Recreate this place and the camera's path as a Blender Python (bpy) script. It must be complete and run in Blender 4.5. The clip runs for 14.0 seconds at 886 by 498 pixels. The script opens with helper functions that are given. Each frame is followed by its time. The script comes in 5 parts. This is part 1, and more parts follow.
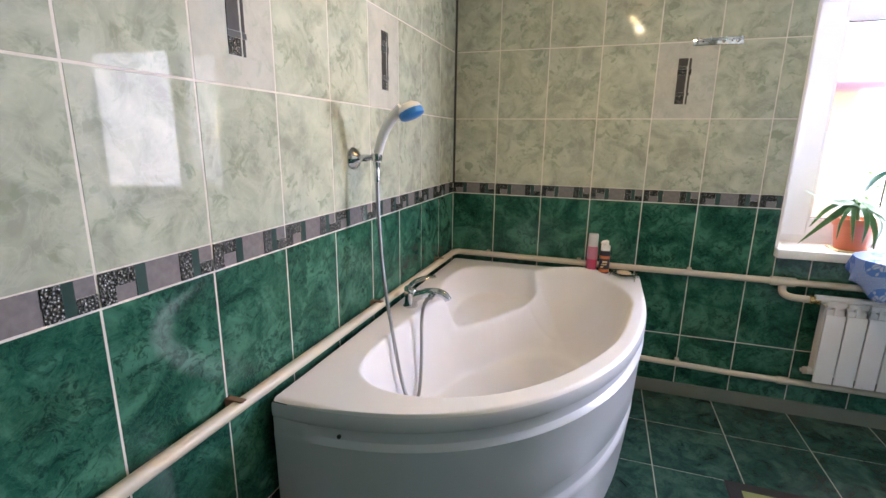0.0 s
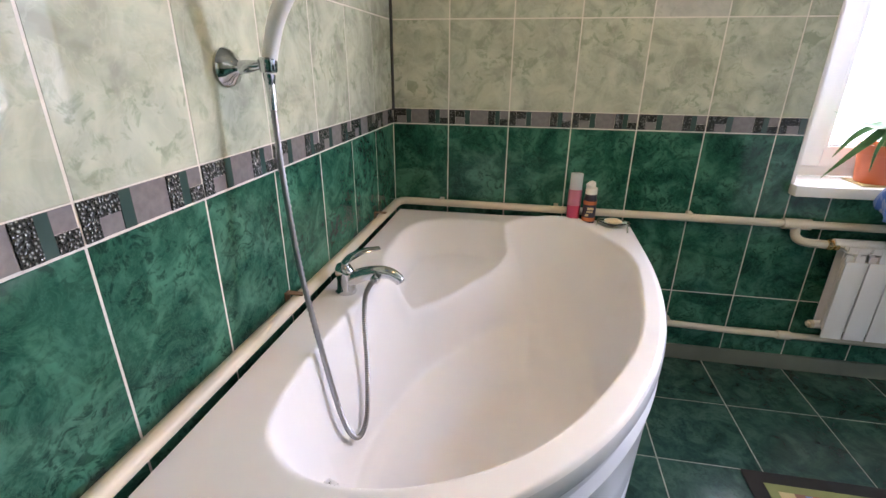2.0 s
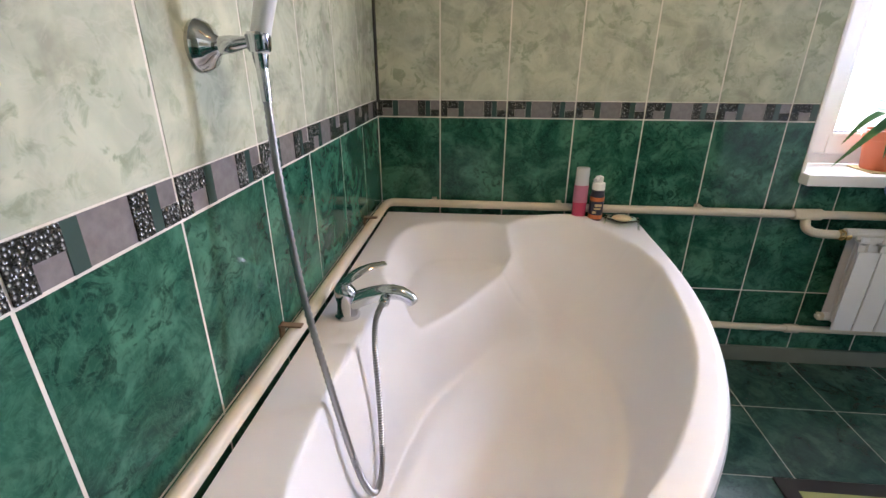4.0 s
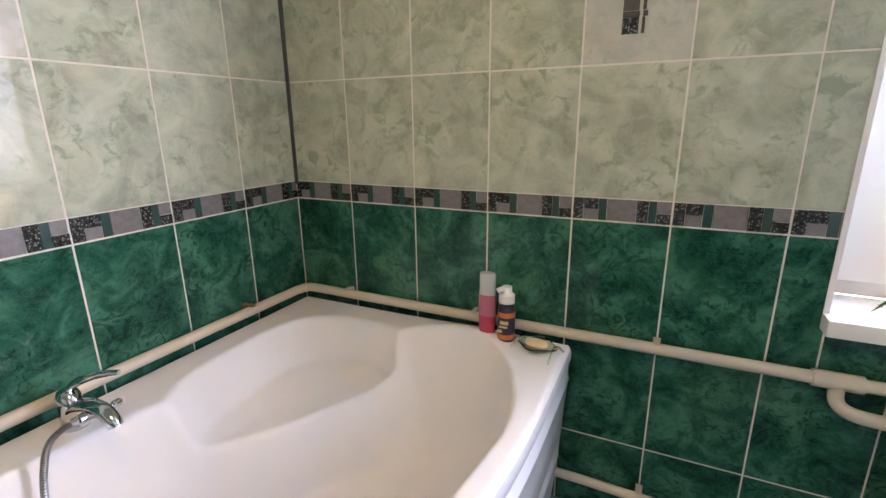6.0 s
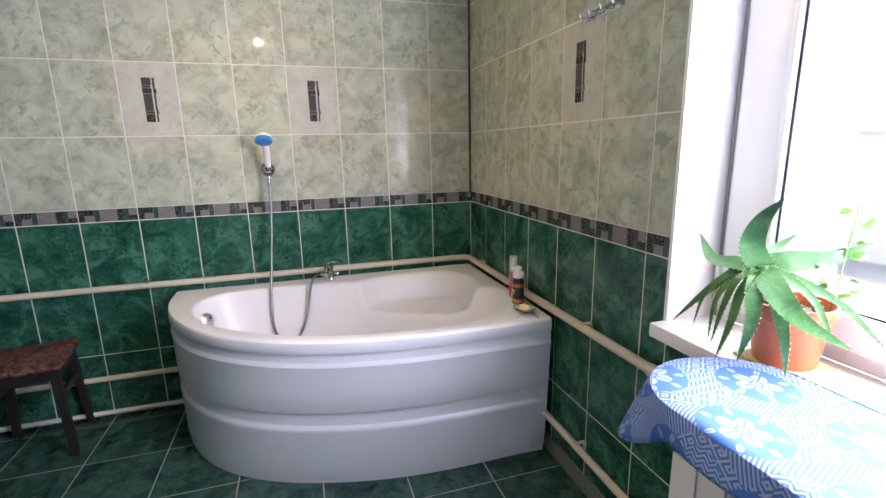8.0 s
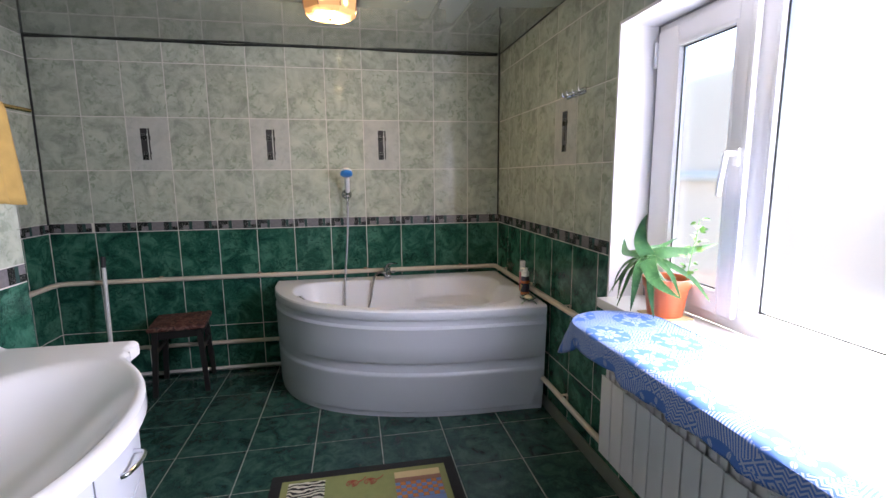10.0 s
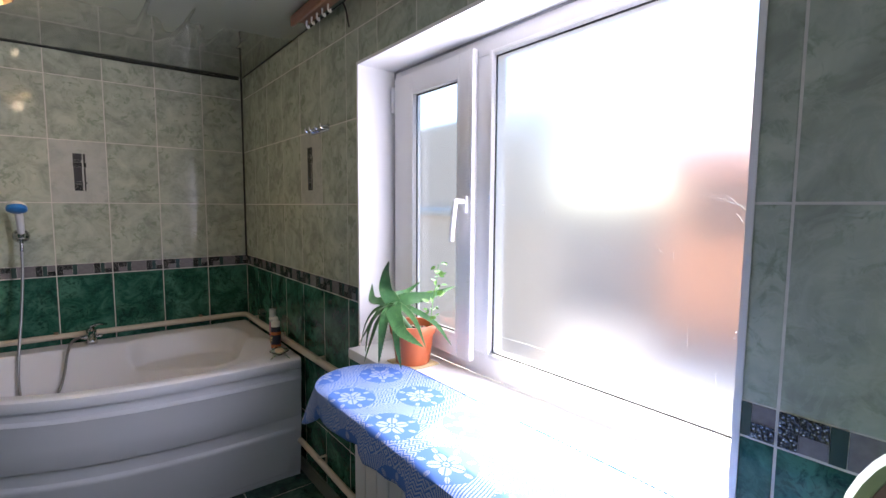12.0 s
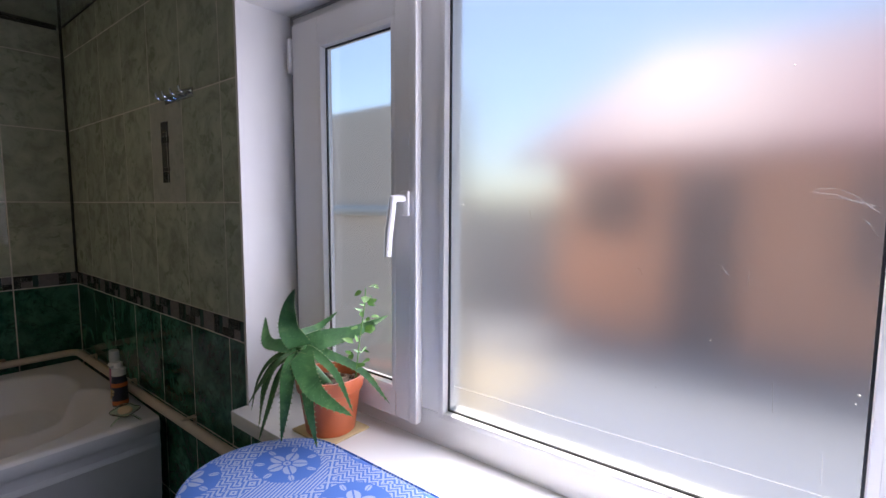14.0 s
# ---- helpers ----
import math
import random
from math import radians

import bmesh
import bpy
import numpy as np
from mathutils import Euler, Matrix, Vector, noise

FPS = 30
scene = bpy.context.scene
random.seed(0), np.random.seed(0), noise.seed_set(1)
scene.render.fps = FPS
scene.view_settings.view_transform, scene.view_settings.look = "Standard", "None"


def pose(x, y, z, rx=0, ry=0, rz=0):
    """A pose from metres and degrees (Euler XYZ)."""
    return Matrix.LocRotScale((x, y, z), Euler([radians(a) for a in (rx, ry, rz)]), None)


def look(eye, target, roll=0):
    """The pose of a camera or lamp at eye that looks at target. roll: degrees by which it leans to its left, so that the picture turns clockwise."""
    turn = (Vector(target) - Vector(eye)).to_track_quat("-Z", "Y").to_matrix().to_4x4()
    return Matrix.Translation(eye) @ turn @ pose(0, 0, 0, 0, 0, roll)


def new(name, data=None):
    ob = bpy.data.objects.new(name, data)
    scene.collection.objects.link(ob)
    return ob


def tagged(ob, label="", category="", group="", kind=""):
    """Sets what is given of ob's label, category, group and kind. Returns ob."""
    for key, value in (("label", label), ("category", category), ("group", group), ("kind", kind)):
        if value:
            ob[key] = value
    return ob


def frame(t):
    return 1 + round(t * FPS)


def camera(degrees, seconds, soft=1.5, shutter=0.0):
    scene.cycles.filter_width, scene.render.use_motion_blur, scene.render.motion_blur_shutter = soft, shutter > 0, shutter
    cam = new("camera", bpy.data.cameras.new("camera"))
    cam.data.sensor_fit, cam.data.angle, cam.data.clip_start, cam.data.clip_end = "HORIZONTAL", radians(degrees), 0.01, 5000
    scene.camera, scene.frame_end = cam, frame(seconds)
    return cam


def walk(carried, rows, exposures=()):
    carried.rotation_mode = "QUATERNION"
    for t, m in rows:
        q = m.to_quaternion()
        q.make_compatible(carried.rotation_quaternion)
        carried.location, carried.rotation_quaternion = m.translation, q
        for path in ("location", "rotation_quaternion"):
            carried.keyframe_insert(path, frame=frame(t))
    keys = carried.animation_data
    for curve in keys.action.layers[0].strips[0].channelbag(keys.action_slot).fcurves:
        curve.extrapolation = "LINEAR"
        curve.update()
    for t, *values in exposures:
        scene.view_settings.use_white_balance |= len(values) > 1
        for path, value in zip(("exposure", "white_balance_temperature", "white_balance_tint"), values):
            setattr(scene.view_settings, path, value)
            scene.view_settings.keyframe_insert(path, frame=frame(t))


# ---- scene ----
cam = camera(87.2, 14.0)
PATH = [
    (0, (0.801, -2.543, 1.316), (0.179, -0.698, 0.857), 0.8),
    (0.5, (0.778, -2.538, 1.313), (0.257, -0.673, 0.812), 0.8),
    (1, (0.659, -2.461, 1.299), (0.2, -0.6, 0.729), 0.7),
    (1.5, (0.626, -2.262, 1.263), (0.185, -0.424, 0.608), 0.6),
    (2, (0.589, -2.004, 1.259), (0.256, -0.175, 0.522), 0.5),
    (2.2, (0.557, -1.953, 1.26), (0.261, -0.132, 0.487), 0.5),
    (4.3, (0.419, -1.833, 1.226), (0.255, 0.011, 0.468), 0.1),
    (4.5, (0.429, -1.824, 1.221), (0.179, 0.018, 0.483), -0.0),
    (5, (0.616, -1.746, 1.237), (0.138, 0.087, 0.594), -0.4),
    (5.5, (0.88, -1.616, 1.29), (0.276, 0.205, 0.724), -0.4),
    (6, (1.231, -1.322, 1.292), (0.397, 0.416, 0.761), -0.6),
    (6.5, (1.604, -1.117, 1.301), (0.462, 0.434, 0.763), -0.8),
    (7, (1.937, -0.944, 1.298), (0.431, 0.259, 0.767), -1.3),
    (7.5, (2.253, -0.918, 1.316), (0.515, -0.057, 0.831), -1.3),
    (8, (2.641, -0.987, 1.346), (0.772, -0.417, 0.918), -1.2),
    (8.2, (2.782, -1.033, 1.343), (0.884, -0.552, 0.934), -1.1),
    (10.3, (3.446, -1.088, 1.384), (1.505, -0.713, 1.084), -0.3),
    (10.5, (3.44, -1.084, 1.399), (1.513, -0.636, 1.105), -0.1),
    (11, (3.416, -1.05, 1.405), (1.565, -0.33, 1.171), 0.0),
    (11.5, (3.403, -1.001, 1.43), (1.674, -0.017, 1.226), 0.2),
    (12, (3.304, -0.897, 1.416), (1.738, 0.333, 1.237), 0.4),
    (12.5, (3.124, -0.798, 1.428), (1.775, 0.67, 1.263), 0.7),
    (13, (2.901, -0.729, 1.44), (1.778, 0.919, 1.293), 0.8),
    (13.5, (2.856, -0.682, 1.44), (1.824, 1.024, 1.282), 0.7),
    (14, (2.859, -0.675, 1.421), (1.625, 0.887, 1.234), 0.3),
]
EXPOSURES = [(0.0, 3.26), (5.0, 3.24), (6.5, 3.22), (7.2, 3.02), (8.2, 2.95), (10.3, 2.25), (11.0, 2.07), (12.5, 1.42), (13.0, 1.0), (14.0, 0.66)]
walk(cam, [(t, look(eye, target, roll)) for t, eye, target, roll in PATH], EXPOSURES)

# ---- daylight ----
SUN_WAY = Vector((0.405 * math.cos(radians(61)), -0.914 * math.cos(radians(61)), -math.sin(radians(61))))
world = bpy.data.worlds.new("world")
scene.world = world
world.use_nodes = True
wn = world.node_tree.nodes
sky = wn.new("ShaderNodeTexSky")
sky.sky_type = "NISHITA"
sky.sun_disc = False
sky.sun_elevation = radians(61)
sky.sun_rotation = radians(-24)
sky.ozone_density = 2.5
wn["Background"].inputs["Strength"].default_value = 0.115
world.node_tree.links.new(sky.outputs[0], wn["Background"].inputs[0])
sun = new("sun", bpy.data.lights.new("sun", "SUN"))
sun.data.energy = 4.0
sun.data.angle = radians(0.6)
sun.data.color = (1.0, 0.96, 0.92)
sun.matrix_world = look((0, 12, 14), Vector((0, 12, 14)) + SUN_WAY)

# the frosted panes scatter sun and sky into the room
for cx, cz, w, h, y, watts in ((2.569, 1.413, 0.74, 0.97, 0.162, 14.0), (1.910, 1.409, 0.26, 0.88, 0.144, 5.2)):
    glow = new("window_light", bpy.data.lights.new("window_light", "AREA"))
    glow.data.shape = "RECTANGLE"
    glow.data.size, glow.data.size_y = w, h
    glow.data.energy = watts * w * h
    glow.data.color = (0.955, 0.935, 1.17)
    glow.matrix_world = look((cx, y, cz), (cx, y - 1.0, cz))

# the bulbs of the lit ceiling lamp
bulbs = new("lamp_light", bpy.data.lights.new("lamp_light", "POINT"))
bulbs.data.energy = 1.15
bulbs.data.shadow_soft_size = 0.028
bulbs.data.color = (1.0, 0.80, 0.56)
bulbs.location = (0.96, -1.165, 2.07)

# ---- materials ----
class Mat:
    """A small writer of node materials."""

    def __init__(self, name, rough=0.5, metal=0.0, color=(0.5, 0.5, 0.5)):
        self.m = bpy.data.materials.new(name)
        self.m.use_nodes = True
        self.n, self.l = self.m.node_tree.nodes, self.m.node_tree.links
        self.b = self.n["Principled BSDF"]
        self.set("Roughness", rough), self.set("Metallic", metal), self.set("Base Color", color)

    def set(self, key, value):
        if hasattr(value, "links"):
            self.l.new(value, self.b.inputs[key])
        elif isinstance(value, tuple):
            self.b.inputs[key].default_value = (*value, 1.0)
        else:
            self.b.inputs[key].default_value = value

    def coords(self, kind="Object", spread=0.0):
        out = self.n.new("ShaderNodeTexCoord").outputs[kind]
        if spread:
            r = self.n.new("ShaderNodeObjectInfo").outputs["Random"]
            s = self.math("MULTIPLY", r, spread)
            c = self.n.new("ShaderNodeCombineXYZ")
            self.l.new(s, c.inputs[0])
            self.l.new(self.math("MULTIPLY", s, 1.7), c.inputs[1])
            self.l.new(self.math("MULTIPLY", s, 0.6), c.inputs[2])
            a = self.n.new("ShaderNodeVectorMath")
            self.l.new(out, a.inputs[0]), self.l.new(c.outputs[0], a.inputs[1])
            out = a.outputs[0]
        return out

    def math(self, op, a, b=0.0, c=0.0):
        node = self.n.new("ShaderNodeMath")
        node.operation = op
        for i, v in enumerate((a, b, c)):
            if hasattr(v, "links"):
                self.l.new(v, node.inputs[i])
            else:
                node.inputs[i].default_value = v
        return node.outputs[0]

    def noise(self, co, scale, detail=4.0, rough=0.55, warp=0.0):
        node = self.n.new("ShaderNodeTexNoise")
        node.inputs["Scale"].default_value, node.inputs["Detail"].default_value = scale, detail
        node.inputs["Roughness"].default_value, node.inputs["Distortion"].default_value = rough, warp
        self.l.new(co, node.inputs["Vector"])
        return node.outputs[0]

    def voronoi(self, co, scale, feature="F1", out="Distance"):
        node = self.n.new("ShaderNodeTexVoronoi")
        node.feature = feature
        node.inputs["Scale"].default_value = scale
        self.l.new(co, node.inputs["Vector"])
        return node.outputs[out]

    def ramp(self, fac, *stops):
        node = self.n.new("ShaderNodeValToRGB")
        el = node.color_ramp.elements
        while len(el) < len(stops):
            el.new(0.5)
        for e, (p, c) in zip(el, stops):
            e.position, e.color = p, ((c, c, c, 1.0) if not isinstance(c, tuple) else (*c, 1.0))
        self.l.new(fac, node.inputs[0])
        return node.outputs[0]

    def mix(self, fac, a, b, mode="MIX"):
        node = self.n.new("ShaderNodeMix")
        node.data_type, node.blend_type = "RGBA", mode
        for i, v in ((0, fac), (6, a), (7, b)):
            if hasattr(v, "links"):
                self.l.new(v, node.inputs[i])
            else:
                node.inputs[i].default_value = (*v, 1.0) if isinstance(v, tuple) else v
        return node.outputs[2]

    def bump(self, height, strength=0.2, distance=0.002):
        node = self.n.new("ShaderNodeBump")
        node.inputs["Strength"].default_value, node.inputs["Distance"].default_value = strength, distance
        self.l.new(height, node.inputs["Height"])
        self.l.new(node.outputs[0], self.b.inputs["Normal"])


def plain(name, color, rough, metal=0.0, grain=60.0, amount=0.12, bump=0.05, spec=0.5):
    """Paint, plastic, metal: one colour with faint mottling and grain."""
    m = Mat(name, rough, metal)
    co = m.coords()
    big, small = m.noise(co, grain * 0.08, 3.0), m.noise(co, grain, 3.0)
    dark = tuple(c * (1 - amount) for c in color)
    m.set("Base Color", m.mix(m.math("MULTIPLY", big, 1.0), dark, tuple(min(1.0, c * (1 + amount * 0.5)) for c in color)))
    vary = 0.12 if amount > 0.07 else 0.02
    m.set("Roughness", m.math("ADD", m.math("MULTIPLY", small, vary), max(0.0, rough - vary / 2)))
    m.set("Specular IOR Level", spec)
    if bump:
        m.bump(small, bump, 0.001)
    return m.m


def marble(name, light, mid, dark, fleck, rough, busy=1.0, size=1.0, spec=0.3):
    """Glazed tile with a marbled print: clouds, curling darker flecks, pale veins."""
    m = Mat(name, rough)
    co = m.coords(spread=37.0)
    cloud = m.noise(co, 11.0 * size, 6.0, 0.62, 0.9)
    base = m.ramp(cloud, (0.34, dark), (0.47, mid), (0.62, light))
    patch = m.noise(co, 7.0, 2.0)
    curl = m.noise(co, 34.0 * size, 5.0, 0.62, 2.2)
    strong = m.math("MULTIPLY", m.ramp(curl, (0.50, 0.0), (0.60, 1.0)), m.ramp(patch, (0.36, 0.15 * busy), (0.60, 0.95 * busy)))
    base = m.mix(strong, base, fleck)
    curl2 = m.noise(co, 58.0 * size, 4.0, 0.6, 1.2)
    base = m.mix(m.math("MULTIPLY", m.ramp(curl2, (0.56, 0.0), (0.66, 1.0)), 0.6 * busy * busy), base, dark)
    vein = m.ramp(m.noise(co, 20.0, 6.0, 0.68, 2.8), (0.46, 0.0), (0.5, 1.0), (0.54, 0.0))
    base = m.mix(m.math("MULTIPLY", vein, 0.45 * busy * busy), base, light)
    m.set("Base Color", base)
    m.set("Roughness", m.math("ADD", m.math("MULTIPLY", m.noise(co, 40.0, 2.0), 0.05), rough))
    m.set("Specular IOR Level", spec)
    m.bump(m.noise(co, 7.0, 2.0), 0.10, 0.0015)
    return m.m


def pale_marble(name="light_marbled_glaze", strong=1.0, lift=1.0):
    """Pale grey-green glaze: soft clouds with scattered darker smudges and a few pale veins."""
    m = Mat(name, 0.07)
    co = m.coords(spread=37.0)
    cloud = m.noise(co, 9.0, 4.0, 0.55, 0.9)
    flat = lambda k: lift * (0.49 + (k - 0.49) * strong)
    tint = lambda k: tuple(flat(k) * c for c in ((0.88, 0.955, 0.775) if strong == 1.0 else (0.93, 0.95, 0.86)))
    base = m.ramp(cloud, (0.33, tint(0.34)), (0.45, tint(0.425)), (0.56, tint(0.495)), (0.70, tint(0.565)))
    where = m.ramp(m.noise(co, 6.0, 2.0), (0.42, 0.15), (0.58, 1.0))
    smudge = m.ramp(m.noise(co, 27.0, 4.0, 0.58, 0.7), (0.52, 0.0), (0.63, 1.0))
    base = m.mix(m.math("MULTIPLY", m.math("MULTIPLY", smudge, where), 0.78 * strong), base, (0.235, 0.285, 0.205))
    vein = m.ramp(m.noise(co, 13.0, 5.0, 0.62, 0.8), (0.46, 0.0), (0.5, 1.0), (0.54, 0.0))
    base = m.mix(m.math("MULTIPLY", vein, 0.20), base, (0.56, 0.57, 0.48))
    m.set("Base Color", base)
    m.set("Specular IOR Level", 0.072)
    m.set("Roughness", m.math("ADD", m.math("MULTIPLY", m.noise(co, 40.0, 2.0), 0.02), 0.010))
    m.bump(m.noise(co, 7.0, 2.0), 0.10, 0.0015)
    return m.m


LIGHT_TILE = pale_marble()
DECOR_TILE = pale_marble("plain_pale_glaze", 0.40, 1.04)
GREEN_TILE = marble("green_marbled_glaze", (0.060, 0.185, 0.125), (0.019, 0.090, 0.060), (0.006, 0.038, 0.026), (0.004, 0.022, 0.016), 0.06, 0.8, 0.75, 0.2)
FLOOR_TILE = marble("floor_green_glaze", (0.045, 0.105, 0.085), (0.022, 0.062, 0.052), (0.010, 0.034, 0.029), (0.007, 0.022, 0.019), 0.16, 0.6, spec=0.5)
GROUT = plain("grout", (0.70, 0.67, 0.61), 0.85, grain=300.0, amount=0.25, bump=0.3)
FLOOR_GROUT = plain("floor_grout", (0.36, 0.38, 0.34), 0.85, grain=300.0, amount=0.3, bump=0.3)
PLASTER = plain("white_plaster", (0.80, 0.78, 0.76), 0.6, grain=90.0, amount=0.06, bump=0.15)
PVC = plain("white_pvc", (0.79, 0.77, 0.755), 0.28, grain=30.0, amount=0.03, bump=0.0)
SILL = plain("sill_pvc", (0.82, 0.81, 0.79), 0.30, grain=30.0, amount=0.04, bump=0.02)
GASKET = plain("black_rubber", (0.03, 0.03, 0.032), 0.6)
ACRYLIC = plain("white_acrylic", (0.77, 0.765, 0.79), 0.30, grain=20.0, amount=0.03, bump=0.0, spec=0.3)
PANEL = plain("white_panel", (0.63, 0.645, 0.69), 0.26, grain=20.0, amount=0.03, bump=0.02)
CERAMIC = plain("white_ceramic", (0.78, 0.765, 0.765), 0.08, grain=20.0, amount=0.03, bump=0.0)
CHROME = plain("chrome", (0.62, 0.63, 0.65), 0.09, 1.0, grain=40.0, amount=0.06, bump=0.0)
STEEL = plain("dull_steel", (0.36, 0.36, 0.36), 0.34, 1.0, grain=80.0, amount=0.15)
BRIGHT_STEEL = plain("brushed_chrome", (0.80, 0.80, 0.82), 0.28, 1.0, grain=80.0, amount=0.08)
PIPE = plain("beige_pipe_paint", (0.62, 0.55, 0.44), 0.42, grain=90.0, amount=0.16, bump=0.12)
PIPE_WHITE = plain("white_pipe_paint", (0.72, 0.70, 0.66), 0.4, grain=90.0, amount=0.12)
RUST = plain("rusty_bracket", (0.26, 0.17, 0.11), 0.7, grain=200.0, amount=0.4, bump=0.3)
SILICONE = plain("black_silicone", (0.018, 0.020, 0.018), 0.5, grain=200.0, amount=0.3)
RADIATOR = plain("radiator_enamel", (0.72, 0.72, 0.73), 0.30, grain=40.0, amount=0.05, bump=0.03)
RAD_GAP = plain("radiator_shade", (0.30, 0.30, 0.31), 0.5)
TERRACOTTA = plain("terracotta_plastic", (0.60, 0.145, 0.055), 0.42, grain=50.0, amount=0.12, bump=0.08)
SOIL = plain("dry_soil", (0.15, 0.095, 0.06), 0.95, grain=220.0, amount=0.5, bump=0.9)
ALOE_EDGE = plain("aloe_tooth", (0.24, 0.32, 0.13), 0.5)
BLACK_WOOD = plain("black_painted_wood", (0.016, 0.014, 0.013), 0.42, grain=120.0, amount=0.4, bump=0.15)
BROWN_WOOD = plain("brown_wood", (0.22, 0.085, 0.045), 0.32, grain=60.0, amount=0.3, bump=0.1)
BLACK_FELT = plain("black_mat_edge", (0.012, 0.013, 0.014), 0.85, grain=400.0, amount=0.4, bump=0.4)
OLIVE = plain("olive_mat", (0.235, 0.255, 0.095), 0.85, grain=400.0, amount=0.18, bump=0.3)
MAT_CREAM = plain("mat_cream", (0.60, 0.47, 0.25), 0.85, grain=400.0)
MAT_BROWN = plain("mat_brown", (0.26, 0.13, 0.09), 0.85, grain=400.0)
MAT_BLUE = plain("mat_blue", (0.14, 0.22, 0.42), 0.85, grain=400.0)
MAT_ORANGE = plain("mat_orange", (0.50, 0.18, 0.05), 0.85, grain=400.0)
MAT_RED = plain("mat_red", (0.33, 0.06, 0.04), 0.85, grain=400.0)
MAT_WHITE = plain("mat_white", (0.62, 0.60, 0.52), 0.85, grain=400.0)
BLUE_PLASTIC = plain("blue_plastic", (0.02, 0.20, 0.55), 0.3)
WHITE_PLASTIC = plain("white_plastic", (0.78, 0.76, 0.72), 0.3, grain=30.0, amount=0.04)
CAP_GREY = plain("translucent_cap", (0.55, 0.57, 0.58), 0.25)
PINK_GEL = plain("pink_gel", (0.55, 0.06, 0.13), 0.2, grain=25.0, amount=0.35)
PINK = plain("pink_print", (0.50, 0.16, 0.24), 0.4, grain=70.0, amount=0.5)
NAVY = plain("dark_navy_plastic", (0.020, 0.020, 0.038), 0.3)
ORANGE = plain("orange_label", (0.62, 0.16, 0.04), 0.4, grain=40.0, amount=0.35)
SOAP = plain("cream_soap", (0.80, 0.62, 0.38), 0.4, grain=20.0, amount=0.05)
TOWEL = plain("mustard_terry", (0.50, 0.33, 0.10), 0.95, grain=350.0, amount=0.25, bump=0.8)
GREEN_PLASTIC = plain("pale_green_plastic", (0.45, 0.60, 0.30), 0.35)
BACKING = plain("brown_backing", (0.36, 0.25, 0.17), 0.6, grain=80.0)
BRASS = plain("brass", (0.70, 0.48, 0.22), 0.22, 1.0)
SKIRT = plain("grey_plinth", (0.15, 0.17, 0.14), 0.5, grain=120.0, amount=0.25, bump=0.1)
GRANITE = plain("grey_granite_glaze", (0.215, 0.20, 0.205), 0.16, grain=700.0, amount=0.45, bump=0.2)
GRAPHITE = plain("graphite_glaze", (0.060, 0.058, 0.058), 0.2, grain=500.0, amount=0.3, bump=0.1)
TEAL = plain("teal_strip_glaze", (0.040, 0.075, 0.068), 0.15, grain=200.0, amount=0.3)


def embossed():
    m = Mat("embossed_black_silver", 0.16, 0.35)
    co = m.coords("Object", 5.0)
    d = m.voronoi(co, 170.0)
    m.set("Base Color", m.ramp(d, (0.14, (0.42, 0.43, 0.41)), (0.36, (0.035, 0.038, 0.034)), (1.0, (0.012, 0.013, 0.012))))
    m.bump(d, 0.9, 0.003)
    return m.m


EMBOSSED = embossed()


def ceiling_film():
    m = Mat("glossy_stretch_film", 0.03)
    co = m.coords()
    m.set("Base Color", m.mix(m.noise(co, 1.2), (0.19, 0.21, 0.18), (0.235, 0.255, 0.22)))
    m.set("IOR", 1.9)
    m.set("Coat Weight", 1.0)
    m.set("Coat Roughness", 0.03)
    m.bump(m.noise(co, 3.0, 1.0), 0.05, 0.004)
    return m.m


CEILING = ceiling_film()


def frosted():
    m = Mat("frosted_glass", 0.33, 0.0, (0.97, 0.98, 1.0))
    m.set("Transmission Weight", 1.0)
    m.set("IOR", 1.42)
    return m.m


FROSTED = frosted()
HAZY = Mat("hazy_glass", 0.09, 0.0, (0.97, 0.98, 1.0))
HAZY.set("Transmission Weight", 1.0)
HAZY.set("IOR", 1.42)
HAZY = HAZY.m
SMOOTH = Mat("pane_back", 0.0, 0.0, (0.97, 0.98, 1.0))
SMOOTH.set("Transmission Weight", 1.0)
SMOOTH.set("IOR", 1.42)
SMOOTH = SMOOTH.m
CLEAR = Mat("green_clear_glass", 0.03, 0.0, (0.80, 0.95, 0.80))
CLEAR.set("Transmission Weight", 1.0)
CLEAR = CLEAR.m


def lamp_side():
    """Amber pressed glass; each pane shows the blurred glow of a bulb behind it."""
    m = Mat("amber_lamp_glass", 0.25, 0.0, (0.8, 0.45, 0.18))
    sep = m.n.new("ShaderNodeSeparateXYZ")
    m.l.new(m.coords(), sep.inputs[0])
    hot = None
    for k, (turn, z) in enumerate(((-15, -0.052), (38, -0.066), (112, -0.060), (158, -0.046), (176, -0.066), (200, -0.050), (262, -0.055))):
        d = None
        for i, c in enumerate((0.13 * math.cos(radians(turn)), 0.13 * math.sin(radians(turn)), z)):
            e = m.math("SUBTRACT", sep.outputs[i], c)
            e = m.math("MULTIPLY", e, e)
            d = e if d is None else m.math("ADD", d, e)
        g = m.math("EXPONENT", m.math("MULTIPLY", d, -11000.0))
        hot = g if hot is None else m.math("ADD", hot, g)
    v = m.noise(m.coords(), 14.0, 3.0)
    m.set("Emission Color", m.mix(hot, m.mix(v, (0.6, 0.24, 0.08), (1.0, 0.40, 0.13)), (1.0, 0.72, 0.36)))
    m.set("Emission Strength", m.math("ADD", m.math("MULTIPLY", hot, 26.0), 0.075))
    return m.m


LAMP_SIDE = lamp_side()


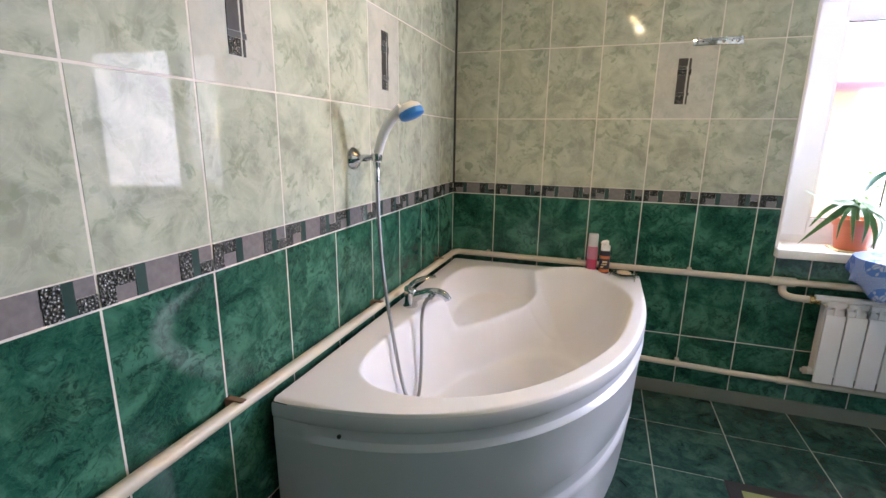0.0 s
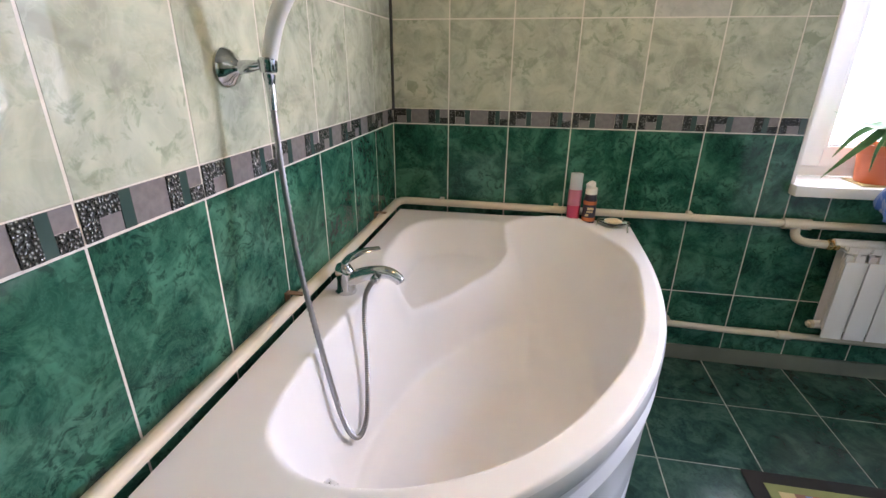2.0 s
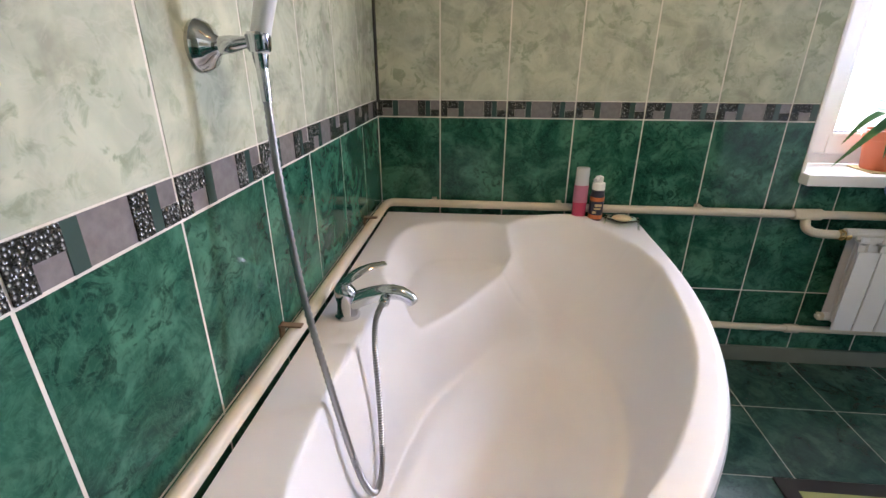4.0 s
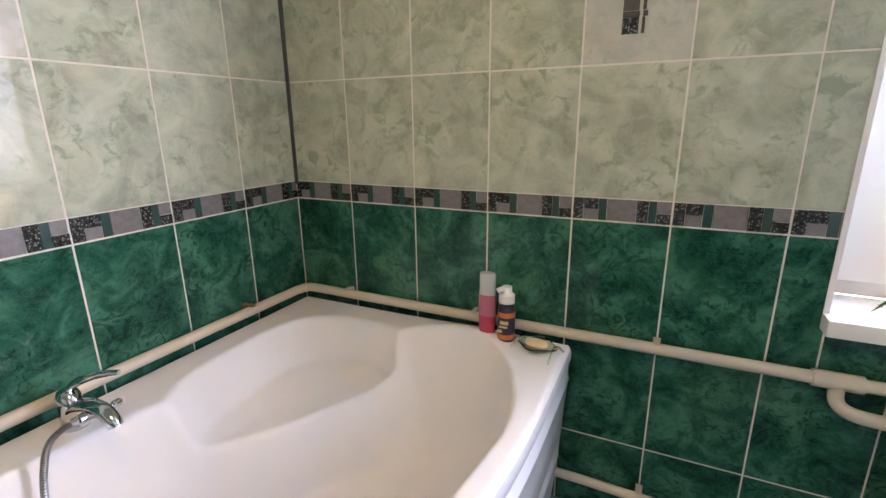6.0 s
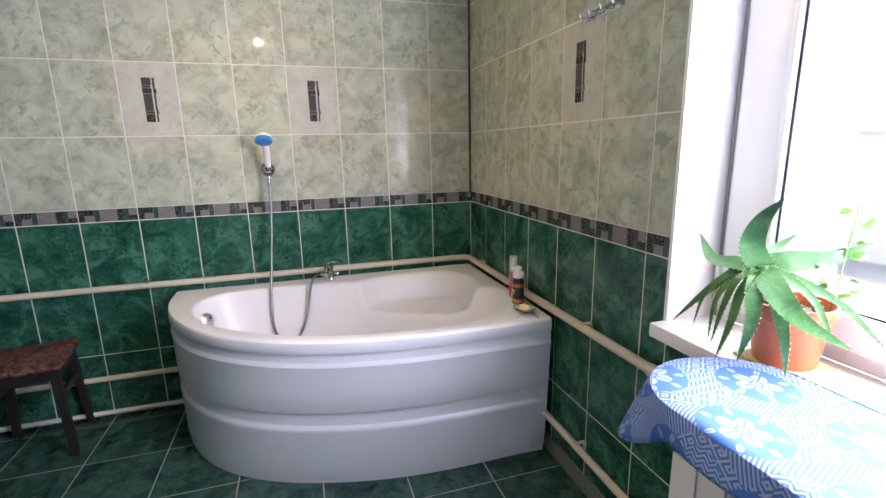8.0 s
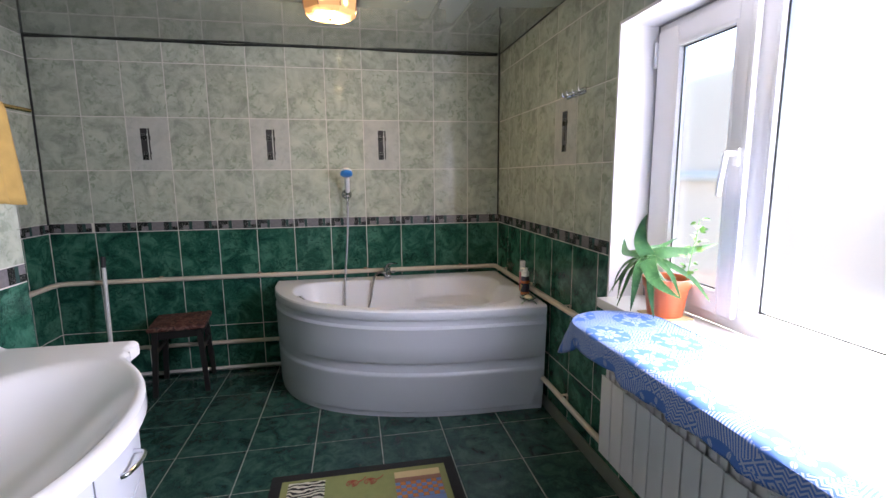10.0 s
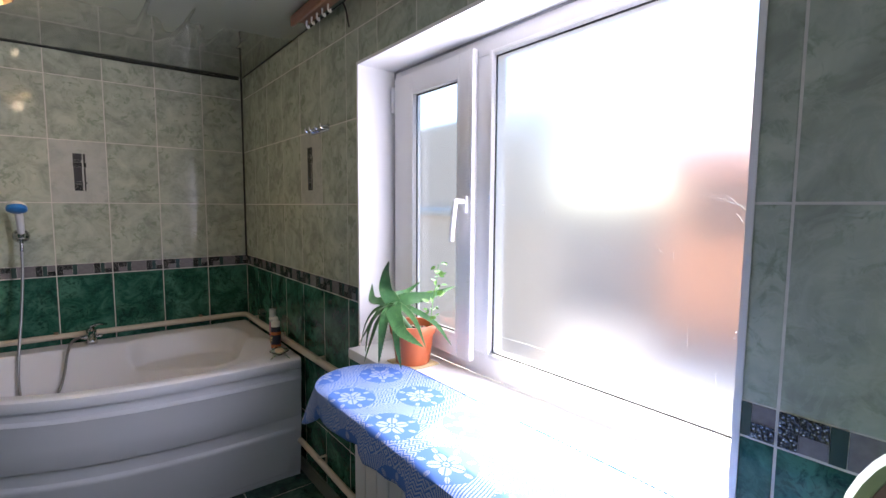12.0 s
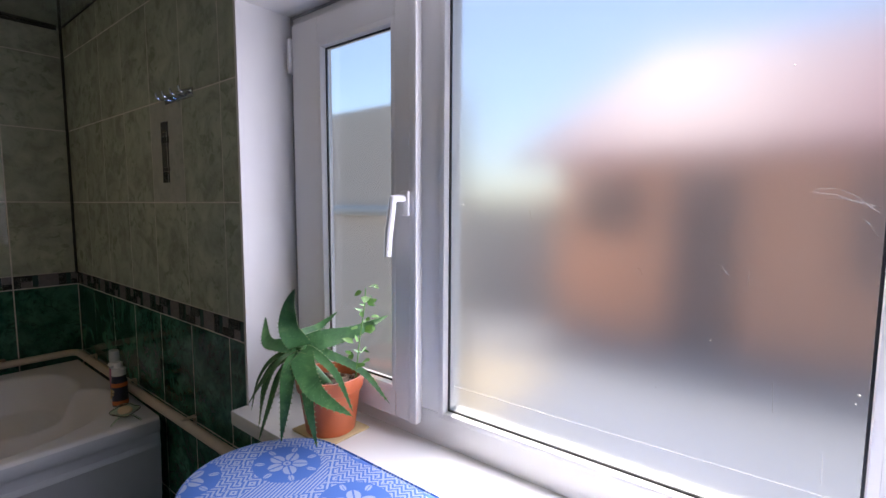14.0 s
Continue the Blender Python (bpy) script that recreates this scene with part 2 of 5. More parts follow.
def lamp_bowl():
    """Pressed glass with the bulbs shining through it."""
    m = Mat("glowing_lamp_glass", 0.25, 0.0, (0.8, 0.5, 0.22))
    sep = m.n.new("ShaderNodeSeparateXYZ")
    m.l.new(m.coords(), sep.inputs[0])
    hot = None
    for x, y in ((0.055, -0.03), (-0.05, 0.045), (-0.02, -0.07)):
        dx, dy = m.math("SUBTRACT", sep.outputs[0], x), m.math("SUBTRACT", sep.outputs[1], y)
        g = m.math("EXPONENT", m.math("MULTIPLY", m.math("ADD", m.math("MULTIPLY", dx, dx), m.math("MULTIPLY", dy, dy)), -2200.0))
        hot = g if hot is None else m.math("ADD", hot, g)
    ribs = m.math("ADD", m.math("MULTIPLY", m.noise(m.coords(), 60.0, 2.0), 0.5), 0.75)
    m.set("Emission Color", m.mix(hot, (1.0, 0.46, 0.12), (1.0, 0.74, 0.38)))
    m.set("Emission Strength", m.math("MULTIPLY", m.math("ADD", m.math("MULTIPLY", hot, 55.0), 0.11), ribs))
    return m.m


LAMP_BASE = lamp_bowl()


def aloe_plain():
    m = Mat("aloe_skin", 0.34)
    m.set("Specular IOR Level", 0.25)
    co = m.coords("Object", 3.0)
    c = m.ramp(m.noise(co, 22.0, 4.0, 0.6, 0.6), (0.3, (0.036, 0.105, 0.038)), (0.55, (0.070, 0.180, 0.060)), (0.8, (0.15, 0.27, 0.10)))
    spots = m.ramp(m.voronoi(co, 130.0), (0.10, 1.0), (0.22, 0.0))
    m.set("Base Color", m.mix(m.math("MULTIPLY", spots, 0.25), c, (0.35, 0.45, 0.28)))
    m.bump(m.noise(co, 60.0, 3.0), 0.15, 0.001)
    return m.m


ALOE = aloe_plain()
LEAF = plain("sprig_leaf", (0.17, 0.36, 0.06), 0.5, grain=90.0, amount=0.3)


def damask():
    """Blue and white woven cloth: round medallions with flowers on a field of small diamonds."""
    m = Mat("blue_damask_cloth", 0.75)
    sep = m.n.new("ShaderNodeSeparateXYZ")
    m.l.new(m.coords("UV"), sep.inputs[0])
    u, v = sep.outputs[0], sep.outputs[1]
    PU, PV = 0.222, 0.166
    up = m.math("ADD", v, 30 * PV + 0.045)
    row = m.math("FLOOR", m.math("DIVIDE", up, PV))
    along = m.math("ADD", u, m.math("MULTIPLY", m.math("MODULO", row, 2.0), PU / 2))
    col = m.math("FLOOR", m.math("DIVIDE", along, PU))
    cu = m.math("SUBTRACT", m.math("MODULO", along, PU), PU / 2)
    cv = m.math("MULTIPLY", m.math("SUBTRACT", m.math("MODULO", up, PV), PV / 2), 1.18)
    r = m.math("SQRT", m.math("ADD", m.math("MULTIPLY", cu, cu), m.math("MULTIPLY", cv, cv)))
    turn = m.math("ADD", m.math("MULTIPLY", row, 1.3), m.math("MULTIPLY", col, 2.1))
    ang = m.math("ADD", m.math("ARCTAN2", cv, cu), m.math("ADD", turn, 40.0))

    def petals(count, at, length, width, phase=0.0):
        """A ring of oval petals about the middle of the medallion."""
        sector = 2 * math.pi / count
        a = m.math("SUBTRACT", m.math("MODULO", m.math("ADD", ang, phase), sector), sector / 2)
        x = m.math("DIVIDE", m.math("SUBTRACT", m.math("MULTIPLY", r, m.math("COSINE", a)), at), length)
        y = m.math("DIVIDE", m.math("MULTIPLY", r, m.math("SINE", a)), width)
        inner = m.math("ADD", m.math("MULTIPLY", x, x), m.math("MULTIPLY", y, y))
        cleft = m.math("GREATER_THAN", m.math("ABSOLUTE", y), 0.13)
        return m.math("MULTIPLY", m.math("LESS_THAN", inner, 1.0), cleft)

    flower = m.math("MAXIMUM", petals(5, 0.030, 0.018, 0.0155), petals(7, 0.063, 0.012, 0.0065, 0.4))
    flower = m.math("MAXIMUM", flower, m.math("LESS_THAN", m.math("ABSOLUTE", m.math("SUBTRACT", r, 0.0065)), 0.0026))
    flower = m.math("MULTIPLY", flower, 0.75)
    inside = m.math("LESS_THAN", r, 0.079)
    a = m.math("PINGPONG", m.math("ADD", u, v), 0.0195)
    b = m.math("PINGPONG", m.math("SUBTRACT", u, v), 0.0195)
    dia = m.math("GREATER_THAN", m.math("PINGPONG", m.math("MAXIMUM", a, b), 0.0065), 0.0033)
    steps = m.math("ADD", v, m.math("PINGPONG", u, 0.0125))
    zig = m.math("GREATER_THAN", m.math("PINGPONG", steps, 0.0056), 0.0029)
    bars = m.math("GREATER_THAN", m.math("PINGPONG", m.math("ADD", u, m.math("MULTIPLY", v, 0.35)), 0.0040), 0.0020)
    pick = m.noise(m.coords("UV"), 7.0, 0.0)
    zone = m.math("GREATER_THAN", pick, 0.53)
    low = m.math("LESS_THAN", pick, 0.42)
    rest = m.math("SUBTRACT", 1.0, m.math("ADD", zone, low))
    field = m.math("ADD", m.math("ADD", m.math("MULTIPLY", zig, zone), m.math("MULTIPLY", bars, low)), m.math("MULTIPLY", dia, rest))
    white = m.math("ADD", m.math("MULTIPLY", inside, flower), m.math("MULTIPLY", m.math("SUBTRACT", 1.0, inside), m.math("MULTIPLY", field, 0.80)))
    wear = m.noise(m.coords("UV"), 5.0, 3.0)
    blue = m.mix(wear, (0.035, 0.110, 0.38), (0.060, 0.160, 0.47))
    m.set("Base Color", m.mix(white, blue, (0.36, 0.41, 0.52)))
    m.bump(m.math("ADD", white, m.math("MULTIPLY", m.noise(m.coords("UV"), 700.0, 2.0), 0.6)), 0.25, 0.0008)
    return m.m


DAMASK = damask()


def stool_cloth():
    m = Mat("stool_cover_print", 0.8)
    co = m.coords()
    c = m.noise(co, 16.0, 3.0, 0.5, 1.2)
    m.set("Base Color", m.ramp(c, (0.36, (0.035, 0.011, 0.008)), (0.47, (0.085, 0.026, 0.018)), (0.53, (0.17, 0.085, 0.06)), (0.60, (0.032, 0.013, 0.012))))
    m.bump(m.noise(co, 300.0, 2.0), 0.3, 0.001)
    return m.m


STOOL_CLOTH = stool_cloth()


def zebra():
    m = Mat("zebra_print", 0.85)
    w = m.n.new("ShaderNodeTexWave")
    w.inputs["Scale"].default_value, w.inputs["Distortion"].default_value, w.inputs["Detail Scale"].default_value = 14.0, 9.0, 1.2
    m.l.new(m.coords(), w.inputs["Vector"])
    m.set("Base Color", m.ramp(w.outputs[1], (0.48, (0.012, 0.012, 0.012)), (0.54, (0.62, 0.60, 0.50))))
    return m.m


ZEBRA = zebra()
HOUSE_ORANGE = plain("orange_render", (0.93, 0.50, 0.33), 0.9, grain=8.0, amount=0.15)
HOUSE_ROOF = plain("pale_pink_roof", (0.34, 0.15, 0.175), 0.6, grain=8.0, amount=0.12)
HOUSE_DARK = plain("dark_joinery", (0.20, 0.17, 0.18), 0.5, grain=8.0)
HOUSE_BEIGE = plain("beige_render", (0.92, 0.76, 0.62), 0.9, grain=6.0, amount=0.15)
YARD = plain("pale_yard", (0.31, 0.31, 0.33), 0.95, grain=4.0, amount=0.3)
SAND = plain("pale_sand", (0.55, 0.46, 0.33), 0.95, grain=4.0, amount=0.2)
TREE_FAR = plain("far_foliage", (0.09, 0.125, 0.075), 0.9, grain=6.0, amount=0.5)
GREY_SHED = plain("grey_shed", (0.45, 0.46, 0.48), 0.8, grain=6.0, amount=0.2)


# ---- building helpers ----
def mesh_of(name, bm, mats, smooth=True):
    me = bpy.data.meshes.new(name)
    bmesh.ops.recalc_face_normals(bm, faces=bm.faces[:])
    bm.to_mesh(me)
    bm.free()
    for m in mats if isinstance(mats, (list, tuple)) else [mats]:
        me.materials.append(m)
    if smooth:
        me.shade_smooth()
        me.set_sharp_from_angle(angle=radians(38))
    return me


def thing(name, label, category, group="", at=(0, 0, 0), kind=""):
    ob = new(name)
    ob.empty_display_size = 0.05
    ob.location = at
    return tagged(ob, label, category, group, kind)


def solid(name, bm, mats, label, category, kind="", group="", smooth=True):
    return tagged(new(name, mesh_of(name, bm, mats, smooth)), label, category, group, kind)


def part(name, bm, mats, parent, label="", m=None, smooth=True):
    ob = new(name, mesh_of(name, bm, mats, smooth))
    ob.parent = parent
    if m is not None:
        ob.matrix_local = m
    if label:
        ob["label"] = label
    return ob


def box(bm, x0, x1, y0, y1, z0, z1, bevel=0.0, mat=0, seg=2):
    """A box, its edges rounded by bevel, into bm."""
    ret = bmesh.ops.create_cube(bm, size=1.0)
    bmesh.ops.transform(bm, verts=ret["verts"], matrix=Matrix.LocRotScale(((x0 + x1) / 2, (y0 + y1) / 2, (z0 + z1) / 2), None, (abs(x1 - x0), abs(y1 - y0), abs(z1 - z0))))
    faces = {f for v in ret["verts"] for f in v.link_faces}
    for f in faces:
        f.material_index = mat
    if bevel:
        edges = list({e for f in faces for e in f.edges})
        out = bmesh.ops.bevel(bm, geom=edges, offset=bevel, segments=seg, affect="EDGES", profile=0.6)
        for f in out["faces"]:
            f.material_index = mat
    return bm


def boxes(*args, bevel=0.0, mat=0):
    bm = bmesh.new()
    for a in args:
        box(bm, *a, bevel=bevel, mat=mat)
    return bm


def loft(bm, rings, closed=True, caps=True, mat=0):
    """Skin a row of point rings."""
    vs = [[bm.verts.new(p) for p in r] for r in rings]
    n = len(rings[0])
    for a, b in zip(vs, vs[1:]):
        for i in range(n if closed else n - 1):
            j = (i + 1) % n
            bm.faces.new((a[i], a[j], b[j], b[i])).material_index = mat
    if caps and closed:
        bm.faces.new(vs[0][::-1]).material_index = mat
        bm.faces.new(vs[-1]).material_index = mat
    return bm


def lathe(profile, at=(0, 0, 0), n=28, bm=None, mat=0, caps=True, turn=None):
    bm = bm or bmesh.new()
    rings = []
    for r, z in profile:
        ring = [Vector((r * math.cos(2 * math.pi * i / n), r * math.sin(2 * math.pi * i / n), z)) for i in range(n)]
        rings.append([(turn @ p if turn else p) + Vector(at) for p in ring])
    return loft(bm, rings, caps=caps, mat=mat)


def smooth_line(points, steps=8):
    """A Catmull-Rom line through points."""
    p = [Vector(q) for q in points]
    p = [2 * p[0] - p[1], *p, 2 * p[-1] - p[-2]]
    out = []
    for i in range(1, len(p) - 2):
        for s in range(steps):
            t = s / steps
            out.append(0.5 * (2 * p[i] + (p[i + 1] - p[i - 1]) * t + (2 * p[i - 1] - 5 * p[i] + 4 * p[i + 1] - p[i + 2]) * t * t + (3 * p[i] - p[i - 1] - 3 * p[i + 1] + p[i + 2]) * t ** 3))
    return out + [p[-2]]


def tube(points, r, n=12, bm=None, mat=0, ripple=0.0, taper=None):
    """A round bar along points; ripple makes the rings of a metal hose."""
    bm = bm or bmesh.new()
    pts = [Vector(p) for p in points]
    up, rings = None, []
    for i, p in enumerate(pts):
        d = (pts[min(i + 1, len(pts) - 1)] - pts[max(i - 1, 0)]).normalized()
        side = d.orthogonal().normalized() if up is None else (up - d * up.dot(d)).normalized()
        up = side
        other = d.cross(side)
        rr = (taper[i] if taper else r) + (ripple if i % 2 else 0.0)
        rings.append([p + side * rr * math.cos(2 * math.pi * k / n) + other * rr * math.sin(2 * math.pi * k / n) for k in range(n)])
    return loft(bm, rings, mat=mat)


def smoothstep(a, b, x):
    t = np.clip((x - a) / (b - a), 0.0, 1.0)
    return t * t * (3 - 2 * t)


# ---- the room ----
W, GAP = 0.253, 0.0045
ROWS_GREEN = [(-0.006, 0.338), (0.338, 0.682), (0.682, 1.022)]
BORDER_Z = (1.022, 1.084)
ROWS_LIGHT = [(1.084, 1.426), (1.426, 1.768), (1.768, 2.110), (2.110, 2.245)]
CEIL, SOUTH, EAST, STEP_Y, STEP_X = 2.245, -3.04, 4.3, -2.21, 1.61
WIN = (1.615, 2.998, 0.84, 1.97)
DEPTH = 0.17

floor = solid("floor", boxes((-0.3, EAST + 0.2, SOUTH - 0.3, 0.3, -0.15, -0.002)), FLOOR_GROUT, "dark green glazed tile floor with pale grout", "floor", "structure", smooth=False)
wall_west = solid("wall_west", boxes((-0.25, -0.0009, SOUTH - 0.25, 0.3, 0.0, 2.6)), GROUT, "wall of pale marbled tiles above dark green tiles", "wall", "structure", smooth=False)
wall_north = solid("wall_north", boxes((-0.0009, WIN[0] - 0.012, 0.0009, 0.30, 0.0, 2.6), (WIN[1] + 0.012, EAST + 0.2, 0.0009, 0.30, 0.0, 2.6),
                                      (WIN[0] - 0.012, WIN[1] + 0.012, 0.0009, 0.30, 0.0, WIN[2] - 0.03), (WIN[0] - 0.012, WIN[1] + 0.012, 0.0009, 0.30, WIN[3] + 0.012, 2.6)),
                   GROUT, "tiled wall with the window, pale tiles above dark green", "wall", "structure", smooth=False)
wall_south = solid("wall_south", boxes((-0.25, STEP_X + 0.1, SOUTH - 0.25, SOUTH - 0.0009, 0.0, 2.6)), GROUT, "tiled wall of the recess behind the stool", "wall", "structure", smooth=False)
wall_basin = solid("wall_basin", boxes((STEP_X + 0.0009, EAST + 0.2, SOUTH - 0.25, STEP_Y - 0.0009, 0.0, 2.6)), GROUT, "projecting tiled wall behind the washbasin", "wall", "structure", smooth=False)
wall_east = solid("wall_east", boxes((EAST, EAST + 0.2, STEP_Y - 0.3, 0.3, 0.0, 2.6)), PLASTER, "plain pale end wall of the bathroom", "wall", "structure", smooth=False)


def make_ceiling():
    """A stretched film with creases fanning out of the corner over the bath."""
    bm = bmesh.new()
    xs = np.concatenate([np.linspace(-0.001, 1.7, 80), np.linspace(1.7, EAST, 24)[1:]])
    ys = np.concatenate([np.linspace(0.001, -1.1, 230), np.linspace(-1.1, SOUTH - 0.01, 30)[1:]])
    X, Y = np.meshgrid(xs, ys, indexing="ij")
    Z = np.full_like(X, CEIL)
    for k, (ax, ay, bx, by, h) in enumerate(((0.93, -0.785, 1.62, -0.772, 0.007), (0.52, -0.640, 1.48, -0.630, 0.009), (0.47, -0.486, 1.10, -0.470, 0.008), (0.53, -0.333, 0.86, -0.318, 0.007), (0.58, -0.200, 0.78, -0.188, 0.005))):
        dx, dy = bx - ax, by - ay
        L = math.hypot(dx, dy)
        s = ((X - ax) * dx + (Y - ay) * dy) / L
        d = ((X - ax) * dy - (Y - ay) * dx) / L
        Z = Z - h * np.where(d > 0, np.exp(-(d / 0.045) ** 2), np.exp(-(d / 0.008) ** 2)) * smoothstep(-0.02, 0.20, s) * smoothstep(L + 0.06, L - 0.25, s)
    vs = [[bm.verts.new((X[i, j], Y[i, j], Z[i, j])) for j in range(len(ys))] for i in range(len(xs))]
    for i in range(len(xs) - 1):
        for j in range(len(ys) - 1):
            bm.faces.new((vs[i][j], vs[i + 1][j], vs[i + 1][j + 1], vs[i][j + 1]))
    me = mesh_of("ceiling", bm, CEILING, smooth=False)
    me.shade_smooth()
    return tagged(new("ceiling", me), "glossy grey-green stretch ceiling creased in the corner", "ceiling", kind="structure")


make_ceiling()
solid("roof_slab", boxes((-0.3, EAST + 0.3, SOUTH - 0.3, 0.32, 2.5, 2.7)), PLASTER, "plain slab above the stretch ceiling", "ceiling", "structure", smooth=False)


def edge_strip(points, r, label):
    return solid("trim", tube(points, r, 6), SILICONE, label, "trim", "structure")


edge_strip([(0.004, -0.004, 1.075), (0.004, -0.004, CEIL)], 0.007, "black sealant line in the corner of the tiles")
edge_strip([(0.006, y, CEIL - 0.004 + 0.0035 * math.sin(y * 4.1) + 0.002 * math.sin(y * 11)) for y in np.linspace(-0.02, SOUTH + 0.01, 40)], 0.0075, "wavy black gasket along the ceiling edge")
edge_strip([(0.004, SOUTH + 0.004, 1.075), (0.004, SOUTH + 0.004, CEIL)], 0.007, "black sealant line in the corner of the recess")
edge_strip([(x, -0.004, CEIL - 0.002) for x in (0.02, 2.0, EAST)], 0.003, "thin dark gasket along the ceiling edge")
solid("baseboard", boxes((0.02, EAST, -0.014, -0.001, 0.0, 0.072), bevel=0.004), SKIRT, "grey plinth strip along the foot of the wall", "baseboard", "structure")


# ---- window ----
def window():
    x0, x1, z0, z1 = WIN
    win = tagged(new("window_1"), "white plastic window with a casement and a frosted fixed pane", "window", kind="structure")
    reveal = boxes((x0 - 0.012, x0, -0.003, DEPTH + 0.02, z0, z1), (x1, x1 + 0.012, -0.003, DEPTH + 0.02, z0, z1), (x0 - 0.012, x1 + 0.012, -0.003, DEPTH + 0.02, z1, z1 + 0.012))
    part("reveal", reveal, PLASTER, win, "white plastered reveal", smooth=False)
    ya, yb = DEPTH, DEPTH + 0.07
    gx0, gx1, gz0, gz1 = 2.196, 2.942, 0.924, 1.902
    mull = 2.118
    fr = bmesh.new()
    for b in ((x0, 1.66, ya, yb, z0, z1), (gx1 + 0.004, x1, ya, yb, z0, z1), (1.66, gx1 + 0.004, ya, yb, gz1 + 0.004, z1), (1.66, gx1 + 0.004, ya, yb, z0, gz0 - 0.004), (mull, gx0 - 0.004, ya, yb, gz0 - 0.004, gz1 + 0.004)):
        box(fr, *b, bevel=0.004)
    part("window_frame", fr, PVC, win)
    part("outer_seal", boxes((x0 + 0.001, x1 - 0.001, ya - 0.004, ya - 0.001, z1 - 0.008, z1 - 0.001), (x0 + 0.001, x0 + 0.01, ya - 0.004, ya - 0.001, z0, z1 - 0.008)), RAD_GAP, win, "grey sealant joint", smooth=False)

    def glazed(px0, px1, pz0, pz1, y, parent, glass, look_of):
        bead = bmesh.new()
        w = 0.014
        for b in ((px0 - w, px0, pz0 - w, pz1 + w), (px1, px1 + w, pz0 - w, pz1 + w), (px0, px1, pz1, pz1 + w), (px0, px1, pz0 - w, pz0)):
            box(bead, b[0], b[1], y - 0.012, y + 0.03, b[2], b[3], bevel=0.003)
        part("glazing_bead", bead, PVC, parent)
        seal = bmesh.new()
        for b in ((px0, px0 + 0.004, pz0, pz1), (px1 - 0.004, px1, pz0, pz1), (px0 + 0.004, px1 - 0.004, pz1 - 0.004, pz1), (px0 + 0.004, px1 - 0.004, pz0, pz0 + 0.004)):
            box(seal, b[0], b[1], y + 0.007, y + 0.0115, b[2], b[3])
        part("gasket", seal, GASKET, parent, "black rubber gasket", smooth=False)
        bm = boxes((px0 + 0.002, px1 - 0.002, y + 0.012, y + 0.016, pz0 + 0.002, pz1 - 0.002))
        bm.normal_update()
        for f in bm.faces:
            f.material_index = 0 if f.normal.y < -0.5 else 1
        pane = part("pane", bm, [glass, SMOOTH], parent, look_of, smooth=False)
        pane.visible_shadow = glass is HAZY

    glazed(gx0, gx1, gz0, gz1, ya + 0.009, win, FROSTED, "frosted glass pane")
    sash = tagged(new("sash"), "white casement sash")
    sash.parent = win
    sx0, sx1, sz0, sz1 = 1.646, 2.112, 0.884, 1.934
    px0, px1, pz0, pz1 = 1.775, 2.045, 0.965, 1.852
    s = bmesh.new()
    for b in ((sx0, px0 - 0.012, sz0, sz1), (px1 + 0.012, sx1, sz0, sz1), (px0 - 0.012, px1 + 0.012, pz1 + 0.012, sz1), (px0 - 0.012, px1 + 0.012, sz0, pz0 - 0.012)):
        box(s, b[0], b[1], ya - 0.022, ya - 0.001, b[2], b[3], bevel=0.005)
    box(s, sx1 - 0.004, sx1 + 0.018, ya - 0.026, ya - 0.003, sz0, sz1, bevel=0.004)
    part("sash_frame", s, PVC, sash)
    glazed(px0, px1, pz0, pz1, ya - 0.010, sash, HAZY, "slightly hazy glass pane")
    hinge = boxes((sx0 - 0.016, sx0 - 0.002, ya - 0.03, ya - 0.006, 1.80, 1.90), (sx0 - 0.016, sx0 - 0.002, ya - 0.03, ya - 0.006, 0.90, 1.0), bevel=0.005)
    part("hinge", hinge, PVC, sash)
    h = boxes((2.084, 2.112, ya - 0.034, ya - 0.022, 1.395, 1.455), bevel=0.006)
    lever = smooth_line([(2.098, ya - 0.03, 1.436), (2.098, ya - 0.062, 1.436), (2.098, ya - 0.07, 1.430), (2.094, ya - 0.07, 1.405), (2.085, ya - 0.07, 1.35), (2.080, ya - 0.07, 1.300)], 6)
    tube(lever, 0.008, 10, h, taper=[0.008 + 0.0015 * min(1, i / 10) for i in range(len(lever))])
    part("handle", h, PVC, sash, "white lever handle")
    sill = boxes((x0 - 0.012, x1 + 0.05, -0.052, DEPTH + 0.004, z0 - 0.042, z0), bevel=0.006)
    part("window_sill", sill, SILL, win, "glossy white window sill")
    scratches = bmesh.new()
    yg = ya + 0.0204
    tube([(2.20, yg, 0.989), (2.55, yg, 0.990), (2.938, yg, 0.993)], 0.0004, 4, scratches)
    for x, z, a, L in ((2.856, 1.441, 0.35, 0.03), (2.86, 1.442, -0.25, 0.075), (2.875, 1.432, -0.1, 0.05), (2.89, 1.445, -0.6, 0.05), (2.915, 1.405, -0.9, 0.03), (2.402, 1.412, -1.3, 0.018), (2.744, 1.326, -0.6, 0.02), (2.787, 1.318, -1.5, 0.018), (2.827, 1.15, -1.5, 0.045), (2.894, 1.055, -1.55, 0.04), (2.62, 1.31, -0.7, 0.012)):
        tube([(x + L * t * math.cos(a), yg, z + L * t * math.sin(a) + 0.003 * math.sin(5 * t)) for t in (0, 0.35, 0.7, 1)], 0.0005, 4, scratches)
    for x, z, r in ((2.234, 1.423, 0.0018), (2.928, 1.156, 0.002), (2.925, 1.142, 0.0014), (2.826, 1.627, 0.0014), (2.74, 1.20, 0.0012), (2.66, 1.10, 0.0012)):
        bmesh.ops.create_icosphere(scratches, subdivisions=1, radius=r, matrix=Matrix.Translation((x, yg, z)))
